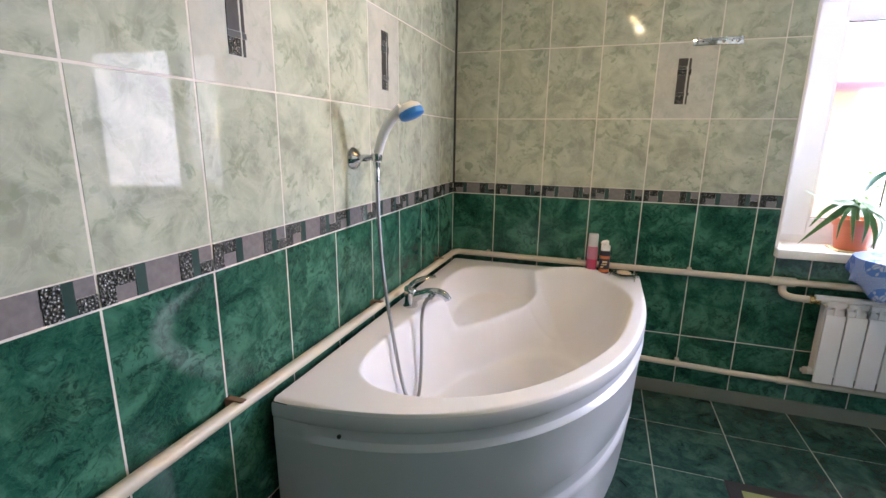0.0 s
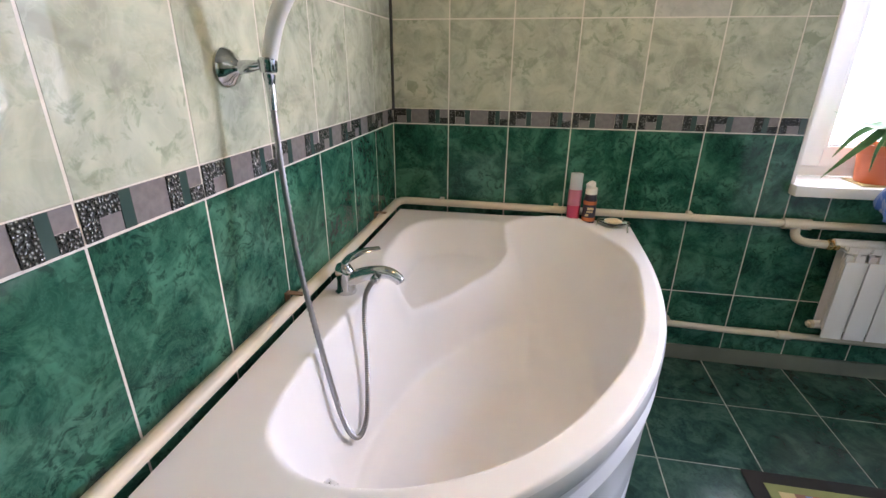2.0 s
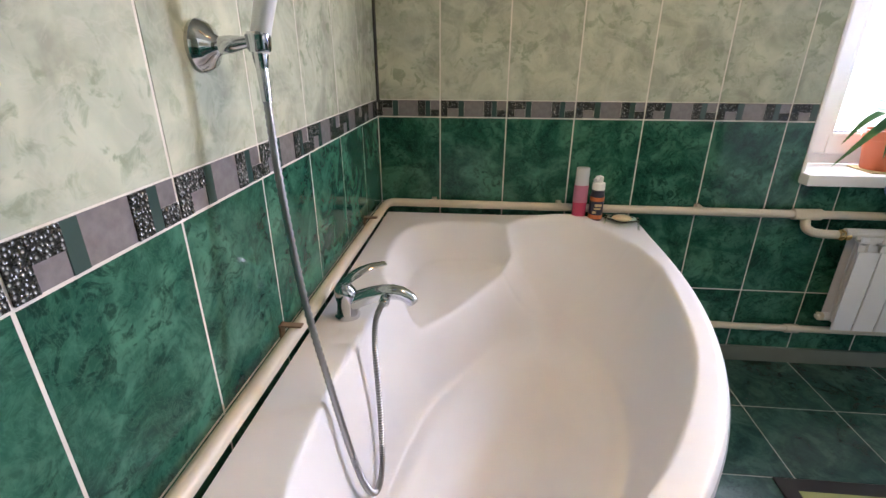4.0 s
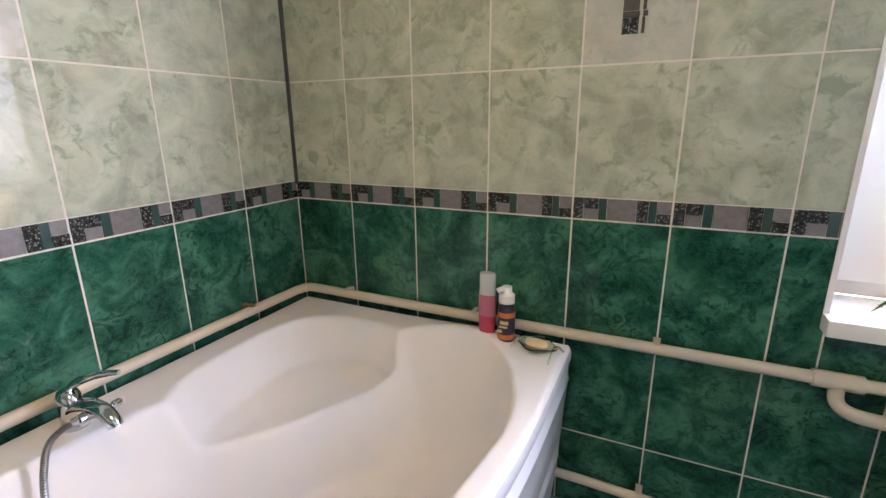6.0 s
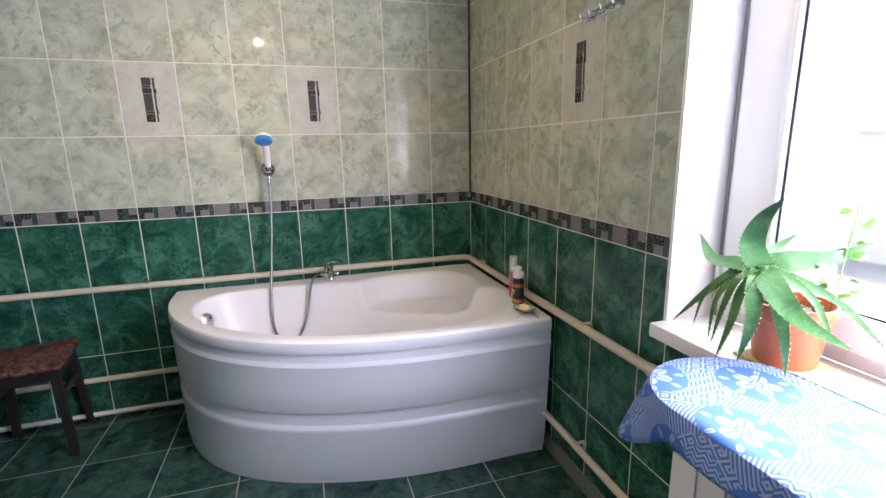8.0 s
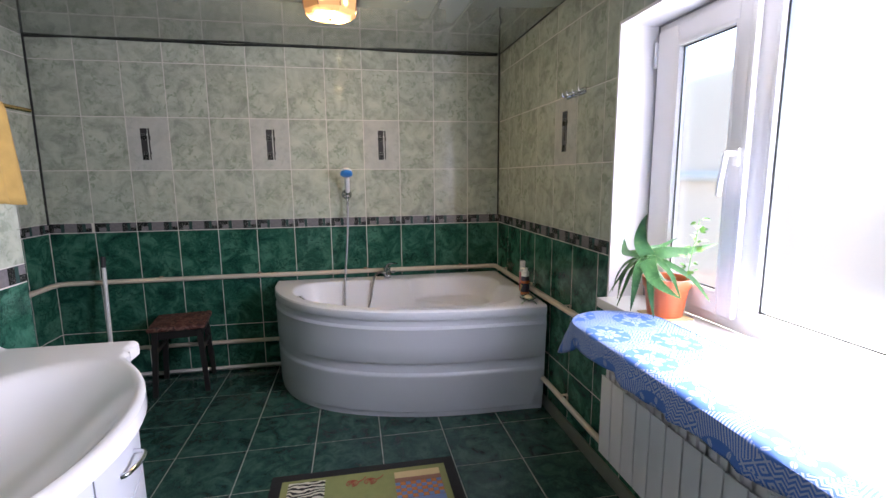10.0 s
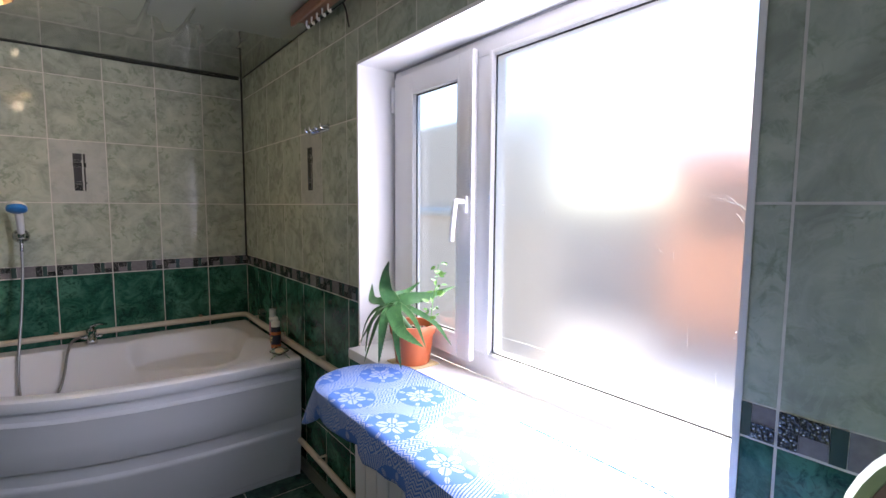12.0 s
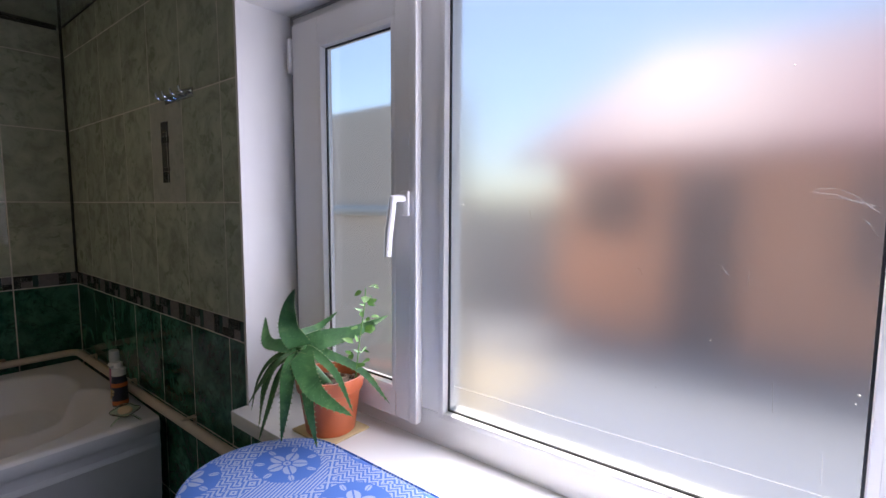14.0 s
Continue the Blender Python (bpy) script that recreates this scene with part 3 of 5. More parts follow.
    part("scratches", scratches, WHITE_PLASTIC, win, "fine white scratches on the frosted glass")


window()

# ---- outside the window ----
solid("ground", boxes((-60, 60, 0.31, 90, -1.0, -0.9)), YARD, "pale dusty yard outside the window", "ground", "structure", smooth=False)


solid("sand_patch", boxes((-9.0, 0.2, 2.2, 5.2, -0.9, -0.885)), SAND, "patch of pale sand in the yard", "sand", "structure", smooth=False)


def house():
    h = thing("house", "orange rendered house with a pale pink roof across the yard", "house", at=(0, 8, -0.9))
    part("wall", boxes((-1.1, 5.0, 0.0, 6.0, 0.0, 3.3)), HOUSE_ORANGE, h, smooth=False)
    bm = bmesh.new()
    ring = lambda x: [(x, -0.6, 3.25), (x, 3.0, 5.75), (x, 6.6, 3.25), (x, 6.6, 3.1), (x, 3.0, 5.6), (x, -0.6, 3.1)]
    loft(bm, [ring(-1.9), ring(5.5)])
    for v in bm.verts:
        if v.co.x < 0 and v.co.z > 4:
            v.co.x += 1.75
    part("roof", bm, HOUSE_ROOF, h, smooth=False)
    w = part("window", boxes((-0.54, 0.38, -0.04, 0.0, 1.85, 2.78)), HOUSE_DARK, h, smooth=False)
    part("frame", boxes((-0.60, -0.54, -0.06, 0, 1.8, 2.84), (0.38, 0.44, -0.06, 0, 1.8, 2.84), (-0.54, 0.38, -0.06, 0, 2.78, 2.84), (-0.54, 0.38, -0.06, 0, 1.8, 1.85)), HOUSE_DARK, w, smooth=False)
    side = part("window", boxes((3.42, 3.90, -0.04, 0.0, 1.2, 2.85)), HOUSE_DARK, h, smooth=False)
    part("frame", boxes((3.36, 3.42, -0.06, 0, 1.15, 2.9), (3.90, 3.96, -0.06, 0, 1.15, 2.9), (3.42, 3.90, -0.06, 0, 2.85, 2.9), (3.42, 3.90, -0.06, 0, 1.15, 1.2)), HOUSE_DARK, side, smooth=False)
    part("door", boxes((1.0, 1.95, -0.05, 0.0, 0.0, 2.9)), HOUSE_DARK, h, smooth=False)


house()
shed = thing("shed", "low grey shed beside the orange house", "shed", at=(0, 9, -0.9))
part("wall", boxes((-6.0, -1.6, 0, 3, 0, 2.3)), GREY_SHED, shed, smooth=False)
part("roof", boxes((-6.2, -1.5, -0.3, 3.2, 2.3, 2.42)), HOUSE_DARK, shed, smooth=False)
fence = thing("boundary_wall", "beige rendered wall with a white pipe along it", "wall", at=(-1.4, 3.6, -0.9))
part("wall", boxes((-6.2, 1.05, 0.0, 0.2, 0.0, 3.58)), HOUSE_BEIGE, fence, smooth=False)
part("pipe", tube([(-6.2, -0.07, 2.25), (1.03, -0.07, 2.25)], 0.07), PIPE_WHITE, fence, "white painted pipe")


def far_trees():
    bm = bmesh.new()
    rnd = random.Random(8)
    for k in range(12, 20):
        x = -26 + k * 1.7 + rnd.uniform(-0.5, 0.5)
        for j in range(9):
            r = rnd.uniform(0.5, 1.2)
            m = pose(x + rnd.uniform(-1, 1), 34 + rnd.uniform(-2, 2), rnd.uniform(0.0, 4.6), rnd.uniform(0, 90), 0, rnd.uniform(0, 90)) @ Matrix.Diagonal((r, r * 0.8, r * 0.7, 1))
            bmesh.ops.create_icosphere(bm, subdivisions=1, radius=1.0, matrix=m)
    for k in range(22):
        x = -34 + k * 0.95 + rnd.uniform(-0.4, 0.4)
        for j in range(10):
            r = rnd.uniform(0.35, 0.9)
            m = pose(x + rnd.uniform(-0.8, 0.8), 17 + rnd.uniform(-1.2, 1.2), rnd.uniform(-0.5, 4.6 + 0.8 * math.sin(k * 1.7)), rnd.uniform(0, 90), 0, rnd.uniform(0, 90)) @ Matrix.Diagonal((r, r * 0.8, r * 0.7, 1))
            bmesh.ops.create_icosphere(bm, subdivisions=1, radius=1.0, matrix=m)
    solid("far_trees", bm, TREE_FAR, "dark line of far trees beyond the yard", "trees", "stuff", smooth=False)


far_trees()


# ---- bath ----
RIM = 0.645


def bath_edge(n=90):
    """Outer outline of the bath from the window-wall end round to the far end at the tap wall."""
    cx, cy, a, b, e = 0.02, -0.30, 1.008, 1.340, 2.40
    pts = [(cx + a, y) for y in np.linspace(-0.03, cy, 10, endpoint=False)]
    for t in np.linspace(0, math.pi / 2, n):
        pts.append((cx + a * math.cos(t) ** (2 / e), cy - b * math.sin(t) ** (2 / e)))
    pts[-1] = (cx + 0.005, cy - b)
    return pts


def bath_hump(x, y):
    """The raised head rest at the window-wall end of the deck."""
    return 0.034 * np.exp(-((x - 0.73) / 0.16) ** 2 - ((y + 0.105) / 0.060) ** 2)


def polygon_distance(poly, X, Y):
    """Signed distance to a closed polygon, positive inside."""
    P = np.array(poly)
    best = np.full(X.shape, 1e9)
    inside = np.zeros(X.shape, bool)
    for (x0, y0), (x1, y1) in zip(P, np.roll(P, -1, axis=0)):
        dx, dy = x1 - x0, y1 - y0
        t = np.clip(((X - x0) * dx + (Y - y0) * dy) / (dx * dx + dy * dy + 1e-12), 0, 1)
        best = np.minimum(best, np.hypot(X - x0 - t * dx, Y - y0 - t * dy))
        if abs(dy) > 1e-12:
            cross = (Y < y0) != (Y < y1)
            inside ^= cross & (X < x0 + (Y - y0) * dx / dy)
    return np.where(inside, best, -best)


def bath():
    tub = thing("bathtub", "white acrylic corner bathtub with a curved apron", "bathtub", at=(0, 0, 0))
    rim = RIM
    edge = bath_edge()
    ey, ex = np.array([p[1] for p in edge])[::-1], np.array([p[0] for p in edge])[::-1]
    flat = lambda pts: [tuple(p[:2]) for p in smooth_line([(x, y, 0) for x, y in pts], 5)]
    # the opening of the tub at the deck, the rim of the seat, and the bend where the walls meet the floor
    main = flat([(0.965, -0.50), (0.925, -0.78), (0.880, -0.96), (0.800, -1.135), (0.700, -1.290), (0.585, -1.405), (0.440, -1.478), (0.300, -1.492), (0.205, -1.450), (0.155, -1.370), (0.144, -1.200), (0.152, -1.000), (0.172, -0.820),
                 (0.222, -0.685), (0.365, -0.525), (0.490, -0.225), (0.525, -0.145), (0.600, -0.105), (0.700, -0.092), (0.790, -0.115), (0.875, -0.190), (0.930, -0.300), (0.957, -0.400), (0.965, -0.50)])[:-1]
    seat = flat([(0.200, -0.725), (0.137, -0.620), (0.118, -0.450), (0.125, -0.300), (0.165, -0.195), (0.250, -0.138), (0.360, -0.125), (0.455, -0.130), (0.520, -0.165), (0.560, -0.235), (0.440, -0.560), (0.285, -0.740), (0.200, -0.725)])[:-1]
    bend = flat([(0.640, -0.365), (0.490, -0.445), (0.405, -0.565), (0.325, -0.730), (0.252, -0.940), (0.226, -1.100), (0.242, -1.240), (0.325, -1.335), (0.450, -1.340), (0.590, -1.260), (0.715, -1.110), (0.800, -0.940), (0.845, -0.750), (0.835, -0.590), (0.760, -0.440), (0.640, -0.365)])[:-1]
    # rows across the bath, closest where the sides are steep
    ys = np.concatenate([np.linspace(-0.03, -0.30, 50, endpoint=False), np.linspace(-0.30, -1.25, 110, endpoint=False), np.linspace(-1.25, -1.6395, 66)])
    us = np.linspace(0, 1, 190)
    xo = np.interp(ys, ey, ex)
    X = 0.03 + us[None, :] * (xo[:, None] - 0.03)
    Y = np.repeat(ys[:, None], len(us), axis=1)
    dm, ds, df = polygon_distance(main, X, Y), polygon_distance(seat, X, Y), polygon_distance(bend, X, Y)
    wall = np.clip(dm, 0, None) / (np.clip(dm, 0, None) + np.clip(-df, 0, None) + 1e-6)
    deep = np.where(dm > 0, 0.345 * (1 - (1 - wall) ** 1.7) + 0.085 * smoothstep(0.0, 0.20, np.clip(df, 0, None)) + 0.015 * np.clip(df / 0.05, 0, 1), 0.0)
    bench = 0.140 * smoothstep(0.0, 0.060, ds) ** 0.8 + 0.016 * smoothstep(0.05, 0.17, ds)
    round_off = 0.012 * (1 - np.sqrt(np.clip(1 - np.clip(1 - np.minimum(xo[:, None] - X, Y + 1.6400) / 0.012, 0, 1) ** 2, 0, 1)))
    Z = rim + bath_hump(X, Y) - np.maximum(deep, bench) - round_off
    bm = bmesh.new()
    vs = [[bm.verts.new((X[i, j], Y[i, j], Z[i, j])) for j in range(len(us))] for i in range(len(ys))]
    for i in range(len(ys) - 1):
        for j in range(len(us) - 1):
            bm.faces.new((vs[i][j], vs[i][j + 1], vs[i + 1][j + 1], vs[i + 1][j]))
    for k in range(6):
        bmesh.ops.smooth_vert(bm, verts=[v for r in vs[1:-1] for v in r[1:-1]], factor=0.5, use_axis_x=False, use_axis_y=False, use_axis_z=True)
    me = mesh_of("basin", bm, ACRYLIC, smooth=False)
    me.shade_smooth()
    shell = new("basin", me)
    shell.parent = tub
    # the outer lip of the deck, folded down
    bm = bmesh.new()
    def skirt(profile, pts, fade=False):
        rings = []
        n = len(pts)
        nor = []
        for i in range(n):
            a, b = Vector(pts[max(i - 1, 0)]), Vector(pts[min(i + 1, n - 1)])
            d = (b - a).normalized()
            nor.append(Vector((-d.y, d.x)) if Vector((-d.y, d.x)).dot(Vector(pts[i]) - Vector((0.2, -0.5))) > 0 else Vector((d.y, -d.x)))
        for off, z, groove in profile:
            ring = []
            for i, p in enumerate(pts):
                k = 1.0
                if fade:
                    k = float(smoothstep(0.07, 0.10, np.array(-p[1])) * smoothstep(0.135, 0.155, np.array(p[0])))
                end = float(smoothstep(0.9, 1.55, np.array(-p[1])))
                q = Vector(p) + nor[i] * (off * (1 - 0.75 * end * (off < 0)) - groove * k)
                ring.append((q.x, q.y, z))
            rings.append(ring)
        return rings
    loft(bm, skirt([(0.0, rim - 0.011, 0), (0.003, rim - 0.02, 0), (0.003, 0.600, 0), (0.0, 0.591, 0), (-0.012, 0.588, 0)], edge), closed=False)
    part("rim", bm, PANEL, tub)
    bm = bmesh.new()
    prof = [(-0.010, 0.589, 0), (-0.002, 0.586, 0.013), (-0.002, 0.556, 0.013), (-0.002, 0.550, 0.012), (0.000, 0.543, 0.004), (0.002, 0.536, 0.0), (-0.001, 0.527, 0.0), (-0.008, 0.43, 0.0), (-0.012, 0.338, 0.0), (-0.014, 0.335, 0.0), (-0.014, 0.334, 0.013),
            (-0.016, 0.280, 0.013), (-0.016, 0.274, 0.012), (-0.015, 0.266, 0.004), (-0.015, 0.258, 0.0), (-0.017, 0.248, 0.0), (-0.028, 0.12, 0.0), (-0.037, 0.035, 0.0), (-0.040, 0.030, 0.004), (-0.043, 0.0, 0.004)]
    loft(bm, skirt(prof, edge, True), closed=False)
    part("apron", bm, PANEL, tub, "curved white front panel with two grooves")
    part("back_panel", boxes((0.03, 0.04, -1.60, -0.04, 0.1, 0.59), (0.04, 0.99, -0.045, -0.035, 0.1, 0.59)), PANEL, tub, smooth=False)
    for x, y, nx, ny in ((0.992, -0.16, 1, 0), (0.215, -1.622, 0.06, -1)):
        d = Vector((nx, ny, 0)).normalized()
        part("screw_hole", tube([Vector((x, y, 0.565)), Vector((x, y, 0.565)) + d * 0.006], 0.0055, 10), GASKET, tub, "dark plugged screw hole")
    d = Vector((0.75, 0.60, 0.30)).normalized()
    part("overflow", lathe([(0.0, 0.022), (0.024, 0.022), (0.036, 0.014), (0.036, -0.02)], (0.300, -1.466, 0.558), turn=d.to_track_quat("Z", "Y").to_matrix(), caps=False), BRIGHT_STEEL, tub, "round chrome overflow")


bath()


# ---- mixer tap and shower ----
def tap():
    t = thing("bath_mixer_tap", "chrome single-lever mixer tap on the bath rim", "tap", at=(0.098, -0.867, RIM))
    bm = bmesh.new()
    rings = []
    for x, z, rx, ry in ((0.0, 0.0, 0.030, 0.027), (0.0, 0.005, 0.031, 0.028), (0.002, 0.012, 0.027, 0.025), (0.004, 0.040, 0.027, 0.024), (0.002, 0.058, 0.029, 0.025), (-0.002, 0.074, 0.026, 0.024), (-0.004, 0.086, 0.018, 0.018), (-0.004, 0.092, 0.004, 0.004)):
        rings.append([(x + rx * math.cos(a), ry * math.sin(a), z) for a in np.linspace(0, 2 * math.pi, 24, endpoint=False)])
    part("body", loft(bm, rings), CHROME, t)
    sp = smooth_line([(0.004, 0, 0.034), (0.045, 0, 0.056), (0.090, 0.0, 0.070), (0.130, 0, 0.071), (0.155, 0, 0.058), (0.163, 0, 0.046)], 6)
    part("spout", tube(sp, 0.015, 16, taper=[0.022 - 0.008 * i / len(sp) for i in range(len(sp))]), CHROME, t)
    lv = smooth_line([(-0.004, 0.0, 0.084), (0.016, 0.012, 0.104), (0.050, 0.038, 0.117), (0.086, 0.064, 0.118)], 6)
    across = Vector((-0.6, 0.8, 0.0))
    rings = []
    for i, p in enumerate(lv):
        w, h = 0.017 - 0.006 * abs(i - 8) / 10, 0.011 - 0.007 * i / len(lv)
        rings.append([p + across * w * math.cos(a) + Vector((-0.25 * h * math.sin(a), 0, h * math.sin(a))) for a in np.linspace(0, 2 * math.pi, 12, endpoint=False)])
    part("lever", loft(bmesh.new(), rings), CHROME, t)
    side = Matrix.Rotation(radians(-90), 3, "X")
    part("diverter", lathe([(0.005, 0.010), (0.005, 0.026), (0.0085, 0.030), (0.0085, 0.042), (0.005, 0.047), (0.0, 0.048)], (0.108, 0, 0.064), 14, turn=side, caps=False), CHROME, t, "chrome pull knob")
    part("hose_socket", lathe([(0.011, 0.008), (0.011, 0.020), (0.013, 0.021), (0.013, 0.033), (0.0075, 0.036)], (0.100, 0, 0.062), 12, turn=side.inverted()), CHROME, t)


tap()


def shower():
    holder = thing("shower_holder", "chrome wall bracket for the hand shower", "shower bracket", at=(0.0, -1.135, 1.25))
    turn = Matrix.Rotation(radians(90), 3, "Y")
    part("wall_plate", lathe([(0.0, 0.0), (0.036, 0.0), (0.037, 0.006), (0.030, 0.018), (0.016, 0.026), (0.012, 0.034)], turn=turn), CHROME, holder)
    part("arm", tube([(0.03, 0, 0), (0.048, 0, 0.002), (0.074, 0.005, 0.006)], 0.010, 14, taper=[0.012, 0.0125, 0.0075]), CHROME, holder)
    part("clip", lathe([(0.0150, -0.014), (0.0170, -0.010), (0.0185, 0.009), (0.0155, 0.013)], (0.088, 0.006, 0.006), 18), CHROME, holder)
    sh = thing("hand_shower", "white hand shower with a blue face", "hand shower", at=(0.088, -1.129, 1.241))
    hp = smooth_line([(0, 0, 0.0), (0.008, 0.002, 0.04), (0.028, 0.002, 0.095), (0.060, 0, 0.142), (0.092, 0, 0.168)], 6)
    part("handle", tube(hp, 0.014, 14, taper=[0.0135 + 0.005 * i / len(hp) for i in range(len(hp))]), WHITE_PLASTIC, sh)
    tilt = Vector((0.42, 0.0, -0.91)).to_track_quat("Z", "Y").to_matrix()
    at = Vector((0.122, 0, 0.160))
    part("head", lathe([(0.0, -0.026), (0.020, -0.026), (0.034, -0.016), (0.039, -0.004), (0.039, 0.0)], at, 26, turn=tilt, caps=False), WHITE_PLASTIC, sh)
    part("face", lathe([(0.039, -0.002), (0.041, 0.004), (0.040, 0.016), (0.032, 0.021), (0.0, 0.023)], at, 26, turn=tilt, caps=False), BLUE_PLASTIC, sh, "blue spray face")
    part("collar", tube([(0, 0, -0.022), (0, 0, -0.008), (0, 0, 0.004)], 0.012, 14, taper=[0.0090, 0.0115, 0.0120]), CHROME, sh)
    line = smooth_line([(0.088, -1.129, 1.225), (0.094, -1.134, 1.05), (0.116, -1.148, 0.85), (0.156, -1.166, 0.655), (0.188, -1.172, 0.50), (0.207, -1.158, 0.410), (0.214, -1.118, 0.365), (0.213, -1.065, 0.372), (0.205, -1.022, 0.430), (0.197, -0.993, 0.52), (0.190, -0.976, 0.62), (0.189, -0.956, 0.682), (0.194, -0.928, 0.705), (0.198, -0.900, 0.707)], 30)
    hose = thing("shower_hose", "flexible steel shower hose hanging into the bath", "shower hose")
    part("ribbed_tube", tube(line, 0.0056, 10, ripple=0.0017), STEEL, hose)
    part("end_nut", tube(line[-16:], 0.0082, 8), CHROME, hose, "chrome end nut")
    part("end_cone", tube(line[:10], 0.008, 12, taper=[0.0092 - 0.0002 * i for i in range(10)]), CHROME, hose, "chrome end cone")


shower()


# ---- pipes and radiator ----
def clip_bracket(parent, at, along, mat):
    bm = bmesh.new()
    if along == "y":
        box(bm, -0.03, 0.018, -0.008, 0.008, 0.016, 0.020)
        box(bm, -0.030, -0.026, -0.010, 0.010, -0.02, 0.02)
    else:
        box(bm, -0.008, 0.008, -0.018, 0.03, 0.016, 0.020)
        box(bm, -0.010, 0.010, 0.026, 0.030, -0.02, 0.02)
    part("bracket", bm, mat, parent, "rusty wall bracket", Matrix.Translation(at), smooth=False)


main = thing("heating_pipe", "beige painted heating pipe along the tiled walls", "pipe")
part("run", tube([(0.60, SOUTH + 0.03, 0.69), (0.10, SOUTH + 0.03, 0.69), (0.05, SOUTH + 0.04, 0.69), (0.03, SOUTH + 0.09, 0.69), (0.03, -2.0, 0.692), (0.03, -0.5, 0.69), (0.03, -0.085, 0.688), (0.037, -0.05, 0.688), (0.055, -0.034, 0.688), (0.09, -0.03, 0.687), (1.0, -0.03, 0.684), (2.0, -0.03, 0.684), (EAST - 0.05, -0.03, 0.682)], 0.016, 16), PIPE, main)
for y in (-2.40, -1.76, -1.02, -0.30):
    clip_bracket(main, (0.03, y, 0.691), "y", RUST)
for x in (0.22, 0.72, 1.255, 2.3):
    clip_bracket(main, (x, -0.03, 0.685), "x", PIPE)
part("tee", tube([(1.60, -0.03, 0.684), (1.70, -0.03, 0.684)], 0.0215, 16), PIPE, main, "beige plastic tee")
part("branch", tube(smooth_line([(1.652, -0.03, 0.68), (1.652, -0.036, 0.645), (1.660, -0.05, 0.628), (1.685, -0.066, 0.622), (1.735, -0.075, 0.622), (1.765, -0.078, 0.622)], 6), 0.0165, 14), PIPE, main)
part("union", lathe([(0.017, 0.0), (0.022, 0.0), (0.022, 0.014), (0.018, 0.015), (0.018, 0.022), (0.021, 0.023), (0.021, 0.04), (0.014, 0.041)], (1.748, -0.077, 0.622), 8, turn=Matrix.Rotation(radians(90), 3, "Y")), BRASS, main, "nickel union nut")
low = thing("heating_pipe", "beige painted return pipe low along the window wall", "pipe")
part("run", tube([(0.10, -0.035, 0.20), (1.1, -0.035, 0.196), (1.5, -0.035, 0.186), (2.9, -0.035, 0.186), (EAST - 0.05, -0.035, 0.186)], 0.0145, 14), PIPE, low)
part("coupling", tube([(1.70, -0.035, 0.186), (1.75, -0.035, 0.186)], 0.019, 14), PIPE, low)
clip_bracket(low, (1.255, -0.03, 0.192), "x", PIPE)
clip_bracket(low, (2.0, -0.03, 0.188), "x", PIPE)
low2 = thing("heating_pipe", "beige painted pipe low on the wall behind the stool", "pipe")
part("run", tube([(0.03, -0.08, 0.21), (0.03, -1.6, 0.218), (0.03, SOUTH + 0.02, 0.222)], 0.0145, 14), PIPE, low2)
low3 = thing("water_pipe", "white water pipe at the foot of the wall", "pipe")
part("run", tube([(0.028, -0.08, 0.03), (0.028, -1.6, 0.03), (0.028, SOUTH + 0.02, 0.028)], 0.012, 12), PIPE_WHITE, low3)


def radiator():
    rad = thing("radiator", "white aluminium radiator under the window board", "radiator", at=(1.80, -0.085, 0.22))
    first = None
    for k in range(14):
        x = 0.042 + k * 0.08
        if first is None:
            bm = bmesh.new()
            box(bm, -0.0375, 0.0375, -0.044, -0.036, 0.02, 0.354, bevel=0.004)
            box(bm, -0.006, 0.006, -0.037, 0.036, 0.03, 0.402)
            box(bm, -0.033, 0.033, -0.010, -0.006, 0.05, 0.385)
            box(bm, -0.033, 0.033, -0.027, -0.023, 0.05, 0.375)
            box(bm, -0.034, 0.034, 0.030, 0.034, 0.03, 0.402)
            first = part("section", bm, RADIATOR, rad, "", Matrix.Translation((x, 0, 0)), smooth=True)
            bm = bmesh.new()
            box(bm, -0.038, 0.038, -0.036, 0.034, 0.386, 0.390)
            for j in range(3):
                box(bm, -0.036, 0.036, -0.034 + j * 0.024, -0.026 + j * 0.024, 0.390, 0.410, bevel=0.003)
            tops = part("grille", bm, RADIATOR, first, "slotted top", smooth=True)
        else:
            ob = first.copy()
            scene.collection.objects.link(ob)
            ob.matrix_local = Matrix.Translation((x, 0, 0))
            g = tops.copy()
            scene.collection.objects.link(g)
            g.parent = ob
    part("header", tube([(-0.03, 0.006, 0.412), (1.16, 0.006, 0.412)], 0.017, 12), RADIATOR, rad)
    part("header", tube([(-0.01, 0.006, 0.055), (1.16, 0.006, 0.055)], 0.017, 12), RADIATOR, rad)
    part("plug", lathe([(0.0, -0.018), (0.010, -0.018), (0.010, -0.008), (0.019, -0.008), (0.019, 0.004)], (-0.012, 0.006, 0.055), 6, turn=Matrix.Rotation(radians(90), 3, "Y")), PIPE, rad, "beige plug at the lower corner")
    for x in (0.16, 0.96):
        part("wall_bracket", boxes((x, x + 0.02, 0.004, 0.085, 0.375, 0.384)), RADIATOR, rad)


radiator()


